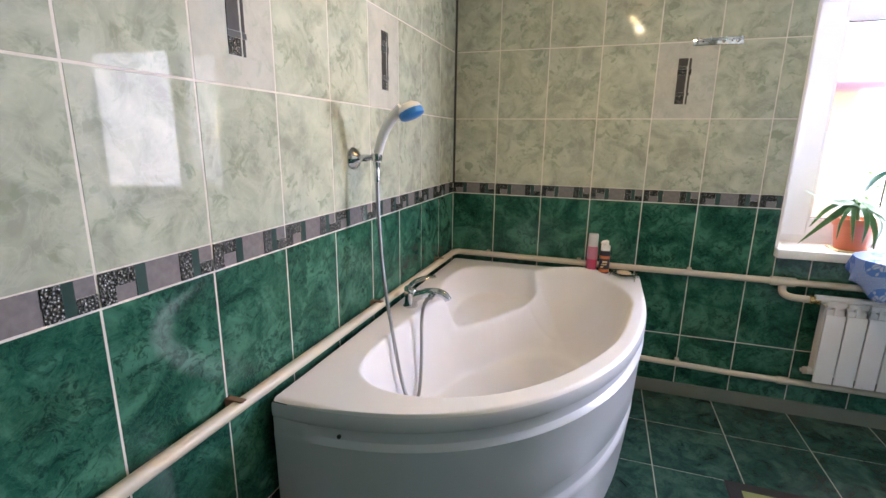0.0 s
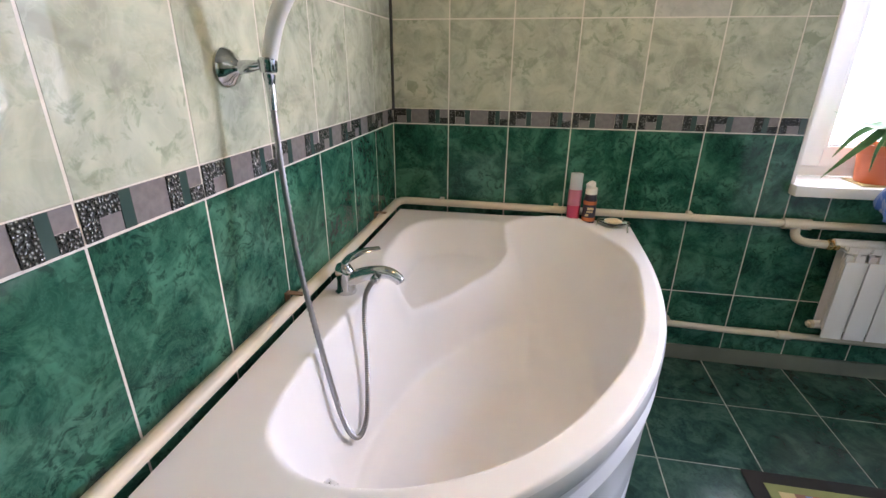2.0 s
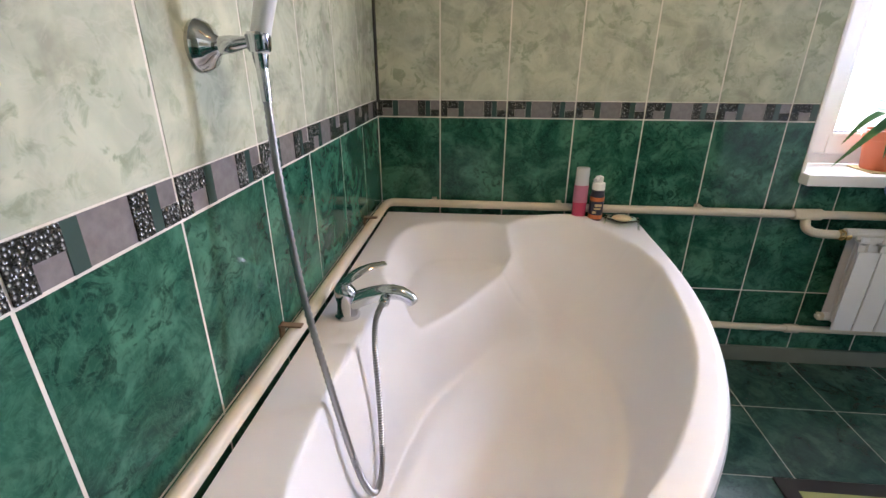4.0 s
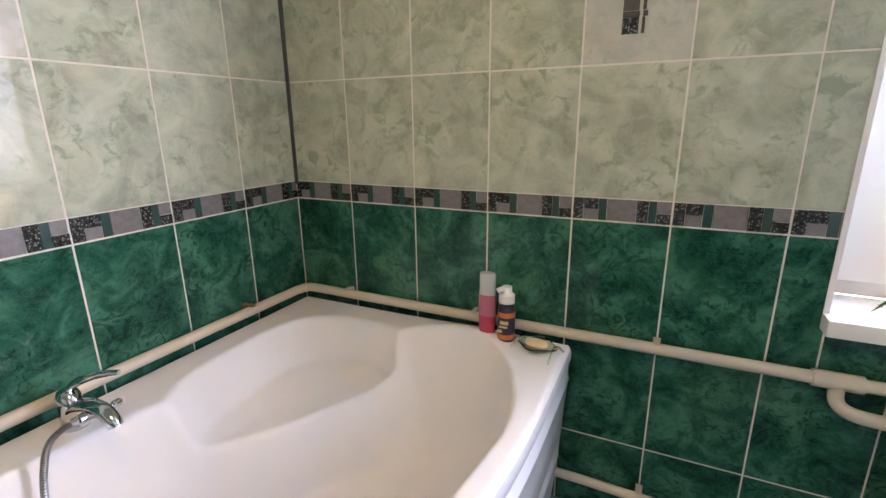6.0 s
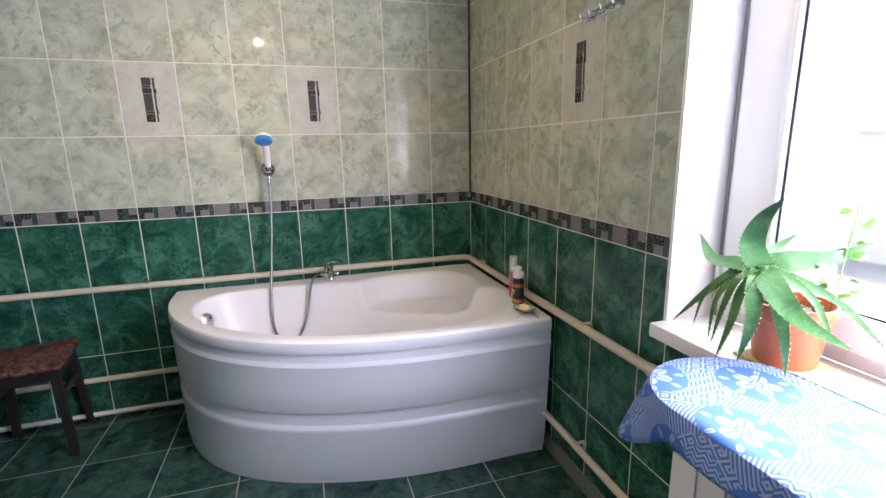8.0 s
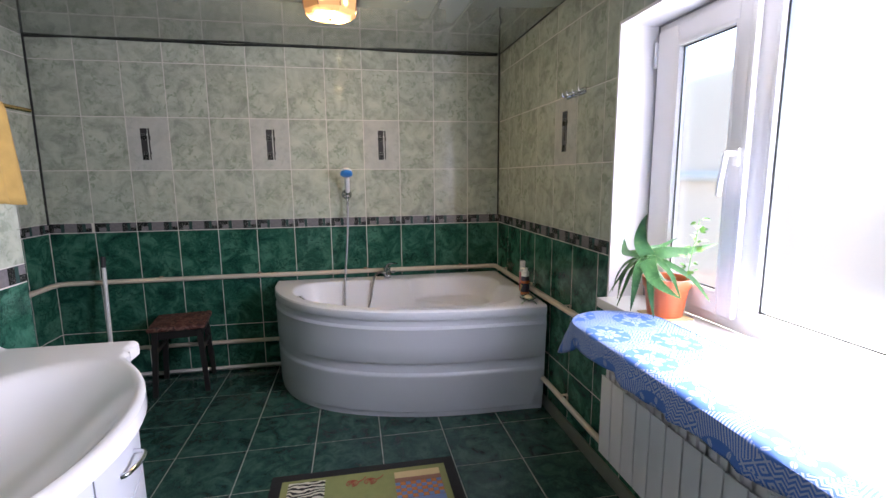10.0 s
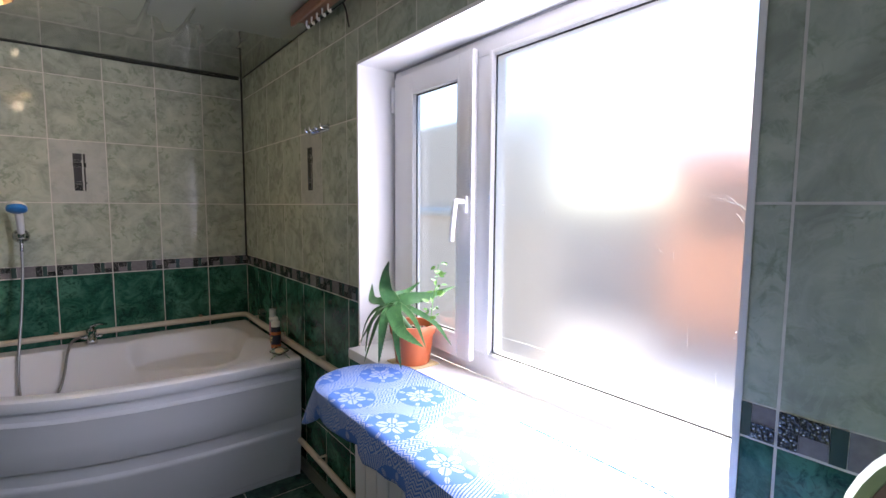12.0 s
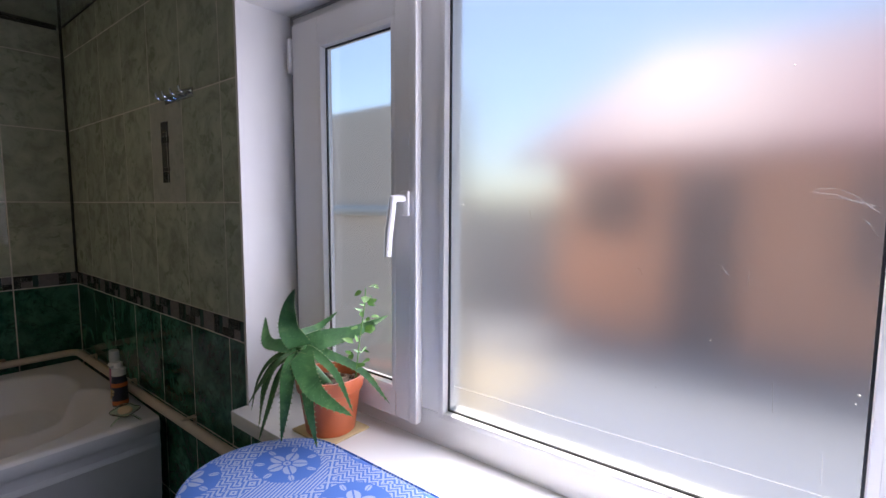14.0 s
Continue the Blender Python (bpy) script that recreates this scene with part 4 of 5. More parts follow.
# ---- covered board on the sill ----
def board_outline(grow=0.0, n=44):
    """Plan of the board: a rounded nose at one end, straight edges after it, a rounded far end."""
    nose = [radians(a) for a in np.linspace(90, 270, n)]
    out = [(2.01 + (0.158 + grow) * math.cos(a), -0.180 + (0.163 + grow) * math.sin(a)) for a in nose]
    out += [(x, -0.343 - grow) for x in np.linspace(2.08, 3.25, 30)]
    for a in np.linspace(-90, 90, 12):
        a = radians(a)
        out.append((3.30 + (0.12 + grow) * math.cos(a), -0.18 + (0.163 + grow) * math.sin(a)))
    out += [(x, -0.017 + grow * 0.3) for x in np.linspace(3.2, 2.08, 26)]
    return out


def board():
    b = thing("window_board", "board laid across the radiator and the window sill", "board", at=(0, 0, 0))
    out = board_outline(-0.006)
    bm = bmesh.new()
    loft(bm, [[(x, y, 0.8405) for x, y in out], [(x, y, 0.856) for x, y in out]])
    part("panel", bm, BROWN_WOOD, b, smooth=False)
    # the cloth: a flat top, a soft turn over the edge, a hanging hem
    out = board_outline(0.0)
    n = len(out)
    bm = bmesh.new()
    uv = bm.loops.layers.uv.new("weave")
    rings = []
    L = [0.0]
    for i in range(1, n):
        L.append(L[-1] + math.hypot(out[i][0] - out[i - 1][0], out[i][1] - out[i - 1][1]))
    nor = []
    for i in range(n):
        a, d = Vector(out[i - 1]), Vector(out[(i + 1) % n])
        t = (d - a).normalized()
        v = Vector((-t.y, t.x))
        nor.append(v if v.dot(Vector(out[i]) - Vector((min(max(out[i][0], 2.1), 2.9), -0.17))) > 0 else -v)
    drops = []
    for (x, y), s in zip(out, L):
        if y > -0.03:
            d = 0.010
        else:
            d = 0.070 + 0.006 * math.sin(s * 9) + 0.004 * math.sin(s * 23)
            d += 0.078 * math.exp(-(((x - 1.905) / 0.085) ** 2 + ((y + 0.320) / 0.075) ** 2))
            d += 0.030 * math.exp(-(((x - 1.855) / 0.045) ** 2 + ((y + 0.170) / 0.050) ** 2))
            if y > -0.11:
                d = 0.014 + 0.070 * (-0.03 - y) / 0.08
        drops.append(d)
    for k in (0.0, 0.35, 0.7, 0.9, 0.97):
        rings.append([(2.5 + (x - 2.5) * k, -0.17 + (y + 0.17) * k, 0.8595 + 0.0012 * math.sin(9 * x * k) * math.sin(14 * y)) for x, y in out])
    for k in np.linspace(0, 1, 9):
        ring = []
        for i, (x, y) in enumerate(out):
            fold = (0.010 * math.sin(L[i] * 31 + 1.3) + 0.006 * math.sin(L[i] * 57)) * k if x > 2.05 else (0.013 * math.sin(L[i] * 48 + 0.6) + 0.006 * math.sin(L[i] * 23)) * k ** 1.3
            flare = 0.045 * k * math.exp(-(((x - 1.885) / 0.050) ** 2 + ((y + 0.300) / 0.050) ** 2))
            o = 0.006 + 0.010 * math.sin(k * math.pi * 0.5) + flare + fold * (drops[i] > 0.04)
            ring.append((x + nor[i].x * o, y + nor[i].y * o, 0.8585 - 0.004 * (k < 0.01) - drops[i] * k))
        rings.append(ring)
    vs = [[bm.verts.new(p) for p in r] for r in rings]
    lay = {}
    for r, ring in enumerate(rings):
        for i, p in enumerate(ring):
            extra = max(0.0, 0.8585 - p[2])
            lay[vs[r][i]] = (p[0] + nor[i].x * extra, p[1] + nor[i].y * extra)
    for r in range(1, len(vs)):
        for i in range(n):
            j = (i + 1) % n
            bm.faces.new((vs[r - 1][i], vs[r - 1][j], vs[r][j], vs[r][i]) if r > 1 else (vs[0][i], vs[0][j], vs[1][j], vs[1][i]))
    for f in bm.faces:
        for lp in f.loops:
            lp[uv].uv = lay[lp.vert]
    bmesh.ops.remove_doubles(bm, verts=vs[0], dist=1e-4)
    cl = solid("tablecloth", bm, DAMASK, "blue and white damask cloth draped over the window board", "tablecloth")
    md = cl.modifiers.new("thick", "SOLIDIFY")
    md.thickness, md.offset = 0.0012, 1.0


board()


# ---- plant on the sill ----
def aloe():
    px, py, pz = 1.915, 0.055, 0.846
    tile = solid("saucer_tile", boxes((px - 0.072, px + 0.072, py - 0.068, py + 0.068, 0.8405, 0.8465), bevel=0.002), MAT_CREAM, "small cream tile under the flower pot", "tile")
    p = thing("aloe_plant", "aloe with long toothed leaves in a terracotta-coloured pot", "potted plant", at=(px, py, pz))
    pot = part("pot", lathe([(0.0, 0.0), (0.058, 0.0), (0.062, 0.004), (0.076, 0.105), (0.079, 0.108), (0.083, 0.112), (0.087, 0.140), (0.086, 0.146), (0.081, 0.146), (0.078, 0.115), (0.0, 0.112)], n=40, caps=False), TERRACOTTA, p)
    bm = bmesh.new()
    rnd = random.Random(3)
    for k in range(60):
        r, a = 0.076 * math.sqrt(rnd.random()), rnd.uniform(0, 6.28)
        bmesh.ops.create_icosphere(bm, subdivisions=1, radius=rnd.uniform(0.004, 0.011), matrix=pose(r * math.cos(a), r * math.sin(a), 0.115 + rnd.uniform(0, 0.006), rnd.uniform(0, 90)))
    part("soil", lathe([(0.0, 0.118), (0.04, 0.119), (0.0775, 0.117)], n=24, bm=bm, caps=False), SOIL, p, "dry crumbly soil")
    stem = smooth_line([(0.0, -0.005, 0.11), (-0.015, -0.03, 0.15), (-0.030, -0.055, 0.19), (-0.034, -0.060, 0.225)], 5)
    part("stem", tube(stem, 0.014, 10), ALOE, p)
    c = Vector((-0.034, -0.060, 0.220))
    face, up, out, left = Vector((0.6, -0.7, 0.3)), Vector((0.25, -0.5, 0.85)), Vector((0.55, -0.6, 0.6)), Vector((-0.1, -0.9, 0.4))
    specs = [  # three points along the leaf from the crown; half width; the way that the blade faces
        ((-0.004, -0.030, 0.050), (0.022, -0.045, 0.110), (0.085, -0.072, 0.168), 0.027, face),
        ((0.030, 0.045, 0.016), (0.058, 0.120, 0.024), (0.078, 0.232, 0.052), 0.029, Vector((0.5, -0.55, 0.65))),
        ((-0.045, -0.030, 0.004), (-0.105, -0.030, 0.004), (-0.195, 0.020, 0.044), 0.022, up),
        ((0.062, -0.036, -0.028), (0.130, -0.050, -0.070), (0.215, -0.020, -0.108), 0.029, out),
        ((0.045, 0.050, -0.022), (0.110, 0.105, -0.068), (0.185, 0.122, -0.135), 0.014, Vector((0.4, -0.4, 0.8))),
        ((-0.045, -0.020, -0.022), (-0.110, -0.030, -0.085), (-0.205, -0.035, -0.195), 0.018, left),
        ((0.018, -0.070, -0.040), (0.034, -0.112, -0.105), (0.030, -0.140, -0.183), 0.015, left),
        ((0.038, -0.060, -0.035), (0.062, -0.088, -0.095), (0.040, -0.088, -0.196), 0.019, face),
        ((0.070, -0.038, -0.050), (0.112, -0.058, -0.115), (0.116, -0.044, -0.203), 0.015, face),
        ((-0.035, 0.030, 0.020), (-0.040, 0.080, 0.028), (-0.030, 0.140, 0.062), 0.016, Vector((0.6, -0.5, 0.6))),
        ((-0.045, -0.050, -0.025), (-0.075, -0.075, -0.080), (-0.085, -0.090, -0.155), 0.008, left),
        ((-0.030, -0.055, -0.040), (-0.035, -0.085, -0.085), (-0.030, -0.100, -0.170), 0.010, left),
        ((0.050, 0.005, -0.008), (0.110, 0.020, -0.050), (0.150, 0.035, -0.135), 0.012, up),
        ((-0.055, 0.010, -0.006), (-0.105, 0.020, -0.045), (-0.150, 0.030, -0.125), 0.014, up),
        ((0.000, -0.065, -0.020), (0.005, -0.105, -0.080), (-0.005, -0.118, -0.165), 0.012, left)]
    for near, mid, tip, width, flat in specs:
        flat = flat.normalized()
        line = smooth_line([Vector((0, 0, 0)), Vector(near), Vector(mid), Vector(tip)], 7)
        rings, n = [], len(line)
        bm = bmesh.new()
        for i, pnt in enumerate(line):
            t = i / (n - 1)
            d = (line[min(i + 1, n - 1)] - line[max(i - 1, 0)]).normalized()
            side = d.cross(flat).normalized()
            up = side.cross(d).normalized()
            w = width * (0.92 + 0.30 * t) * max(0.0, 1 - t ** 1.9) + 0.0006
            th = w * 0.22
            ring = []
            for s, h in ((-1, 0.30), (-0.6, -0.35), (0, -0.75), (0.6, -0.35), (1, 0.30), (0.55, 0.12), (0, -0.02), (-0.55, 0.12)):
                ring.append(pnt + side * s * w + up * (h * th * 1.6))
            rings.append(ring)
            if 0 < i < n - 1 and i % 1 == 0:
                for s in (-1, 1):
                    e = pnt + side * s * w + up * 0.3 * th
                    a1 = bm.verts.new(e - d * 0.0022)
                    a2 = bm.verts.new(e + d * 0.0022)
                    a3 = bm.verts.new(e + side * s * 0.0036 + d * 0.0015)
                    a4 = bm.verts.new(e + up * 0.0015)
                    for f in ((a1, a2, a3), (a1, a3, a4), (a2, a4, a3)):
                        bm.faces.new(f).material_index = 1
        loft(bm, rings)
        part("leaf", bm, [ALOE, ALOE_EDGE], p, m=Matrix.Translation(c))
    sp = thing("weed_sprig", "thin green weed growing in the aloe pot", "plant", at=(px + 0.055, py + 0.035, pz + 0.118))
    stem = smooth_line([(0, 0, 0), (0.010, 0.0, 0.06), (0.006, 0.015, 0.13), (0.004, 0.030, 0.19), (0.002, 0.038, 0.245)], 5)
    part("stem", tube(stem, 0.0015, 6), LEAF, sp)
    rnd = random.Random(11)
    for k in range(28):
        i = rnd.randrange(4, len(stem))
        a, size = rnd.uniform(0, 6.28), rnd.uniform(0.017, 0.035)
        bm = bmesh.new()
        pts = [(0, 0, 0), (0.32, 0.36, 0.06), (0.65, 0.30, 0.04), (1.0, 0.0, -0.08), (0.65, -0.30, 0.04), (0.32, -0.36, 0.06), (0.5, 0, -0.03)]
        v = [bm.verts.new(q) for q in pts]
        for f in ((0, 1, 6), (1, 2, 6), (2, 3, 6), (3, 4, 6), (4, 5, 6), (5, 0, 6)):
            bm.faces.new([v[j] for j in f])
        part("leaf", bm, LEAF, sp, m=Matrix.Translation(stem[i] + Vector((math.cos(a), 0.6 * math.sin(a), 0.2)) * rnd.uniform(0.008, 0.026)) @ pose(0, 0, 0, rnd.uniform(-50, 50), rnd.uniform(-50, 30), math.degrees(a)) @ Matrix.Diagonal((size, size, size, 1)))


aloe()


# ---- things on the bath deck ----
def bottles():
    b = thing("shampoo_bottle", "clear grey bottle half full of pink gel", "bottle", at=(0.786, -0.090, RIM + float(bath_hump(0.786, -0.090)) - 0.004))
    b.scale = (0.88, 0.95, 1.05)
    def oval(z, rx, ry):
        return [(rx * math.cos(a), ry * math.sin(a), z) for a in np.linspace(0, 2 * math.pi, 24, endpoint=False)]
    part("gel", loft(bmesh.new(), [oval(0.0, 0.026, 0.016), oval(0.006, 0.029, 0.018), oval(0.075, 0.030, 0.019)]), PINK_GEL, b)
    part("body", loft(bmesh.new(), [oval(0.0752, 0.030, 0.019), oval(0.12, 0.0295, 0.0185), oval(0.142, 0.028, 0.017)]), CAP_GREY, b, "clear upper part")
    part("label", loft(bmesh.new(), [oval(0.055, 0.0304, 0.0194), oval(0.118, 0.0302, 0.0192)], caps=False), PINK, b, "pink printed label")
    part("cap", loft(bmesh.new(), [oval(0.142, 0.0285, 0.0175), oval(0.178, 0.028, 0.017), oval(0.181, 0.025, 0.015)]), CAP_GREY, b, "translucent grey cap")
    f = thing("foam_bottle", "dark foam bottle with a white pump and an orange label", "bottle", at=(0.848, -0.096, RIM + float(bath_hump(0.848, -0.096)) - 0.004))
    f.scale = (1.1, 1.1, 1.10)
    part("body", lathe([(0.0, 0.0), (0.022, 0.0), (0.0235, 0.004), (0.0235, 0.088), (0.020, 0.098), (0.017, 0.101), (0.0, 0.101)], caps=False), NAVY, f)
    part("label", lathe([(0.0239, 0.008), (0.0239, 0.022)], caps=False), ORANGE, f, "orange band")
    part("label", lathe([(0.0239, 0.070), (0.0239, 0.084)], caps=False), ORANGE, f, "orange band")
    part("print", boxes((-0.016, -0.004, -0.0242, -0.0205, 0.028, 0.036), (-0.012, 0.010, -0.0242, -0.0205, 0.042, 0.047), (-0.010, 0.012, -0.0242, -0.0205, 0.052, 0.061)), MAT_CREAM, f, "unreadable pale print", smooth=False)
    part("collar", lathe([(0.0215, 0.099), (0.0215, 0.108)], caps=True), NAVY, f, "navy collar")
    part("pump", lathe([(0.021, 0.108), (0.021, 0.130), (0.013, 0.134), (0.013, 0.152), (0.0, 0.157)], caps=False), WHITE_PLASTIC, f)
    part("nozzle", tube([(0.0, 0.0, 0.146), (-0.012, -0.014, 0.147), (-0.019, -0.021, 0.144)], 0.007, 10), WHITE_PLASTIC, f)
    d = thing("soap_dish", "green glass leaf-shaped soap dish with wire feet", "soap dish", at=(0.945, -0.112, RIM + 0.001))
    bm = bmesh.new()
    rings = []
    for r, z in ((0.0, 0.014), (0.4, 0.014), (0.75, 0.017), (1.0, 0.026), (1.0, 0.029), (0.74, 0.020), (0.4, 0.0165), (0.0, 0.0165)):
        rings.append([(0.058 * r * math.cos(a) * (1 + 0.12 * math.cos(4 * a)), 0.043 * r * math.sin(a) * (1 + 0.12 * math.cos(4 * a)), z) for a in np.linspace(0, 2 * math.pi, 32, endpoint=False)])
    part("dish", loft(bm, rings, caps=False), CLEAR, d)
    for sx in (-1, 1):
        part("foot", tube(smooth_line([(sx * 0.062, -0.045, 0.003), (sx * 0.058, -0.02, 0.026), (sx * 0.056, 0.0, 0.031), (sx * 0.058, 0.02, 0.026), (sx * 0.062, 0.045, 0.003)], 5), 0.003, 8), CLEAR, d)
    d.rotation_euler = (0, 0, radians(-15))
    bm = bmesh.new()
    bmesh.ops.create_uvsphere(bm, u_segments=24, v_segments=12, radius=1.0, matrix=pose(0.945, -0.112, RIM + 0.029, 0, 0, -12) @ Matrix.Diagonal((0.036, 0.023, 0.011, 1)))
    solid("soap_bar", bm, SOAP, "worn oval bar of cream soap in the dish", "soap")


bottles()


# ---- fittings on the walls ----
def hook_rail():
    r = thing("hook_rail", "small chrome rail with coat hooks on the tiles", "hook rail", at=(1.243, 0.0, 1.765))
    bm = boxes((-0.102, 0.102, -0.005, 0.0, -0.015, 0.015), bevel=0.003)
    part("plate", bm, CHROME, r)
    for x in (-0.085, -0.035, 0.025, 0.085):
        part("hook", tube(smooth_line([(x, -0.004, 0.0), (x, -0.02, -0.004), (x, -0.034, 0.002), (x, -0.036, 0.014)], 4), 0.004, 8), CHROME, r)
    for x in (-0.06, 0.055):
        part("screw_hole", tube([(x, -0.0045, 0), (x, -0.0062, 0)], 0.004, 8), GASKET, r)


hook_rail()


def curtain_track():
    c = thing("curtain_track", "brown curtain track with white hooks by the ceiling", "curtain rail", at=(1.22, -0.07, 2.20))
    part("fascia", boxes((0, 2.6, -0.05, -0.035, 0.0, 0.042), bevel=0.004), BROWN_WOOD, c)
    part("track", boxes((0, 2.6, -0.035, 0.03, 0.026, 0.034)), BROWN_WOOD, c)
    for k in range(5):
        part("hook", tube(smooth_line([(0.06 + 0.055 * k, 0.0, 0.018), (0.06 + 0.055 * k, 0.0, -0.004), (0.065 + 0.055 * k, 0.008, -0.012), (0.072 + 0.055 * k, 0.004, -0.004)], 3), 0.004, 6), WHITE_PLASTIC, c)
    part("end_hook", tube(smooth_line([(0.33, 0.04, 0.02), (0.335, 0.05, -0.01), (0.34, 0.055, -0.05), (0.345, 0.058, -0.075)], 4), 0.004, 6), GASKET, c, "dark dangling cord")


curtain_track()


def lamp():
    l = thing("ceiling_lamp", "octagonal amber glass ceiling lamp, lit", "ceiling lamp", at=(0.96, -1.165, CEIL))
    def octo(r, z):
        return [(r * math.cos(radians(22.5 + 45 * k)), r * math.sin(radians(22.5 + 45 * k)), z) for k in range(8)]
    part("base", loft(bmesh.new(), [octo(0.150, 0.0), octo(0.152, -0.022), octo(0.140, -0.026)]), BLACK_WOOD, l, "dark rim plate")
    for k in range(8):
        a, b = radians(22.5 + 45 * k), radians(67.5 + 45 * k)
        bm = bmesh.new()
        q = [(0.136 * math.cos(a), 0.136 * math.sin(a), -0.026), (0.136 * math.cos(b), 0.136 * math.sin(b), -0.026), (0.128 * math.cos(b), 0.128 * math.sin(b), -0.085), (0.128 * math.cos(a), 0.128 * math.sin(a), -0.085)]
        loft(bm, [q, [(x * 0.97, y * 0.97, z) for x, y, z in q]])
        part("pane", bm, LAMP_SIDE, l, smooth=False)
        part("edge_bar", tube([(0.138 * math.cos(a), 0.138 * math.sin(a), -0.026), (0.130 * math.cos(a), 0.130 * math.sin(a), -0.087)], 0.0022, 6), BROWN_WOOD, l)
    part("bowl", loft(bmesh.new(), [octo(0.128, -0.085), octo(0.105, -0.104), octo(0.05, -0.112)]), LAMP_BASE, l, "glowing glass bottom", smooth=False)
    part("finial", lathe([(0.0, -0.122), (0.008, -0.119), (0.010, -0.112)], n=10, caps=False), BRASS, l)


lamp()


# ---- washbasin corner ----
def washbasin():
    t = thing("washbasin", "white ceramic washbasin with a bowed front", "washbasin", at=(2.42, STEP_Y + 0.002, 0.85))
    X, Yd, wing = 0.60, 0.626, 0.415

    def front(u):
        """The front edge: short square wings, a hollow, then the bow."""
        x = -X + 2 * X * u
        a = abs(x)
        bow = wing + 0.02 + (Yd - wing - 0.02) * max(0.0, 1 - (a / 0.460) ** 2.1) if a < 0.460 else wing + 0.02
        return x, bow + (0.0 if a < 0.5 else -0.02 * min(1.0, (a - 0.5) / 0.02))
    nu, nv = 64, 40
    bm = bmesh.new()
    P = []
    for i in range(nu + 1):
        u = i / nu
        x, f = front(u)
        row = []
        for j in range(nv + 1):
            y = f * j / nv
            e = math.hypot(x / 0.44, (y - 0.35) / 0.255)
            z = -0.135 * max(0.0, 1 - min(e, 1.0) ** 2.3) ** 1.15 + 0.028 * float(smoothstep(0.045, 0.0, np.array(y))) - 0.010 * float(smoothstep(f - 0.012, f, np.array(y)))
            row.append((x, y, z))
        P.append(row)
    vs = [[bm.verts.new(p) for p in r] for r in P]
    for i in range(nu):
        for j in range(nv):
            bm.faces.new((vs[i][j], vs[i + 1][j], vs[i + 1][j + 1], vs[i][j + 1]))
    me = mesh_of("bowl", bm, CERAMIC, smooth=False)
    me.shade_smooth()
    bowl = new("bowl", me)
    bowl.parent = t
    edge = [(P[0][j][0], P[0][j][1]) for j in range(0, nv + 1, 8)] + [(P[i][nv][0], P[i][nv][1]) for i in range(nu + 1)] + [(P[nu][j][0], P[nu][j][1]) for j in range(nv, -1, -8)]
    bm = bmesh.new()
    loft(bm, [[(x, y, -0.009) for x, y in edge], [(x, y, -0.045) for x, y in edge], [(x * 0.97, y * 0.96, -0.060) for x, y in edge], [(x * 0.93, y * 0.9, -0.061) for x, y in edge]], closed=False, caps=False)
    part("rim", bm, CERAMIC, t)
    tap_ob = thing("basin_tap", "chrome basin mixer tap", "tap", at=(2.42, STEP_Y + 0.075, 0.853))
    part("body", lathe([(0.0, 0.0), (0.024, 0.0), (0.024, 0.08), (0.016, 0.095), (0.0, 0.098)], caps=False), CHROME, tap_ob)
    part("spout", tube(smooth_line([(0, 0.0, 0.05), (0, 0.06, 0.07), (0, 0.12, 0.055)], 5), 0.011), CHROME, tap_ob)
    cab = thing("vanity_cabinet", "white vanity cabinet with chrome bow handles", "cabinet", at=(2.45, STEP_Y + 0.002, 0.0))
    def plan(x, add=0.0):
        return 0.50 + 0.06 * (1 - (x / 0.34) ** 2) + add
    bm = bmesh.new()
    xs = np.linspace(-0.34, 0.34, 22)
    ring = [(x, plan(x)) for x in xs] + [(0.34, 0.0), (-0.34, 0.0)]
    loft(bm, [[(x, y, 0.08) for x, y in ring], [(x, y, 0.75) for x, y in ring]], caps=False)
    part("body", bm, PANEL, cab)
    for z0, z1, lab in ((0.60, 0.785, "drawer"), (0.09, 0.59, "door")):
        for a, b in ((-0.337, -0.003), (0.003, 0.337)):
            bm = bmesh.new()
            xx = np.linspace(a, b, 12)
            rr = [(x, plan(x, 0.018)) for x in xx] + [(x, plan(x, 0.001)) for x in xx[::-1]]
            loft(bm, [[(x, y, z0) for x, y in rr], [(x, y, z1) for x, y in rr]])
            front_ob = part(lab, bm, PANEL, cab)
            cx = (a + b) / 2 if lab == "drawer" else (a + 0.08 if a > 0 else b - 0.08)
            z = (z0 + z1) / 2 if lab == "drawer" else z1 - 0.10
            if lab == "drawer":
                hp = smooth_line([(cx - 0.055, plan(cx - 0.055, 0.018), z), (cx - 0.045, plan(cx, 0.036), z), (cx, plan(cx, 0.044), z), (cx + 0.045, plan(cx, 0.036), z), (cx + 0.055, plan(cx + 0.055, 0.018), z)], 5)
            else:
                hp = smooth_line([(cx, plan(cx, 0.018), z - 0.055), (cx, plan(cx, 0.036), z - 0.045), (cx, plan(cx, 0.044), z), (cx, plan(cx, 0.036), z + 0.045), (cx, plan(cx, 0.018), z + 0.055)], 5)
            part("handle", tube(hp, 0.006, 10), CHROME, front_ob, "chrome bow handle")
    part("plinth", boxes((-0.32, 0.32, 0.02, 0.44, 0.0, 0.08)), PANEL, cab, smooth=False)


washbasin()


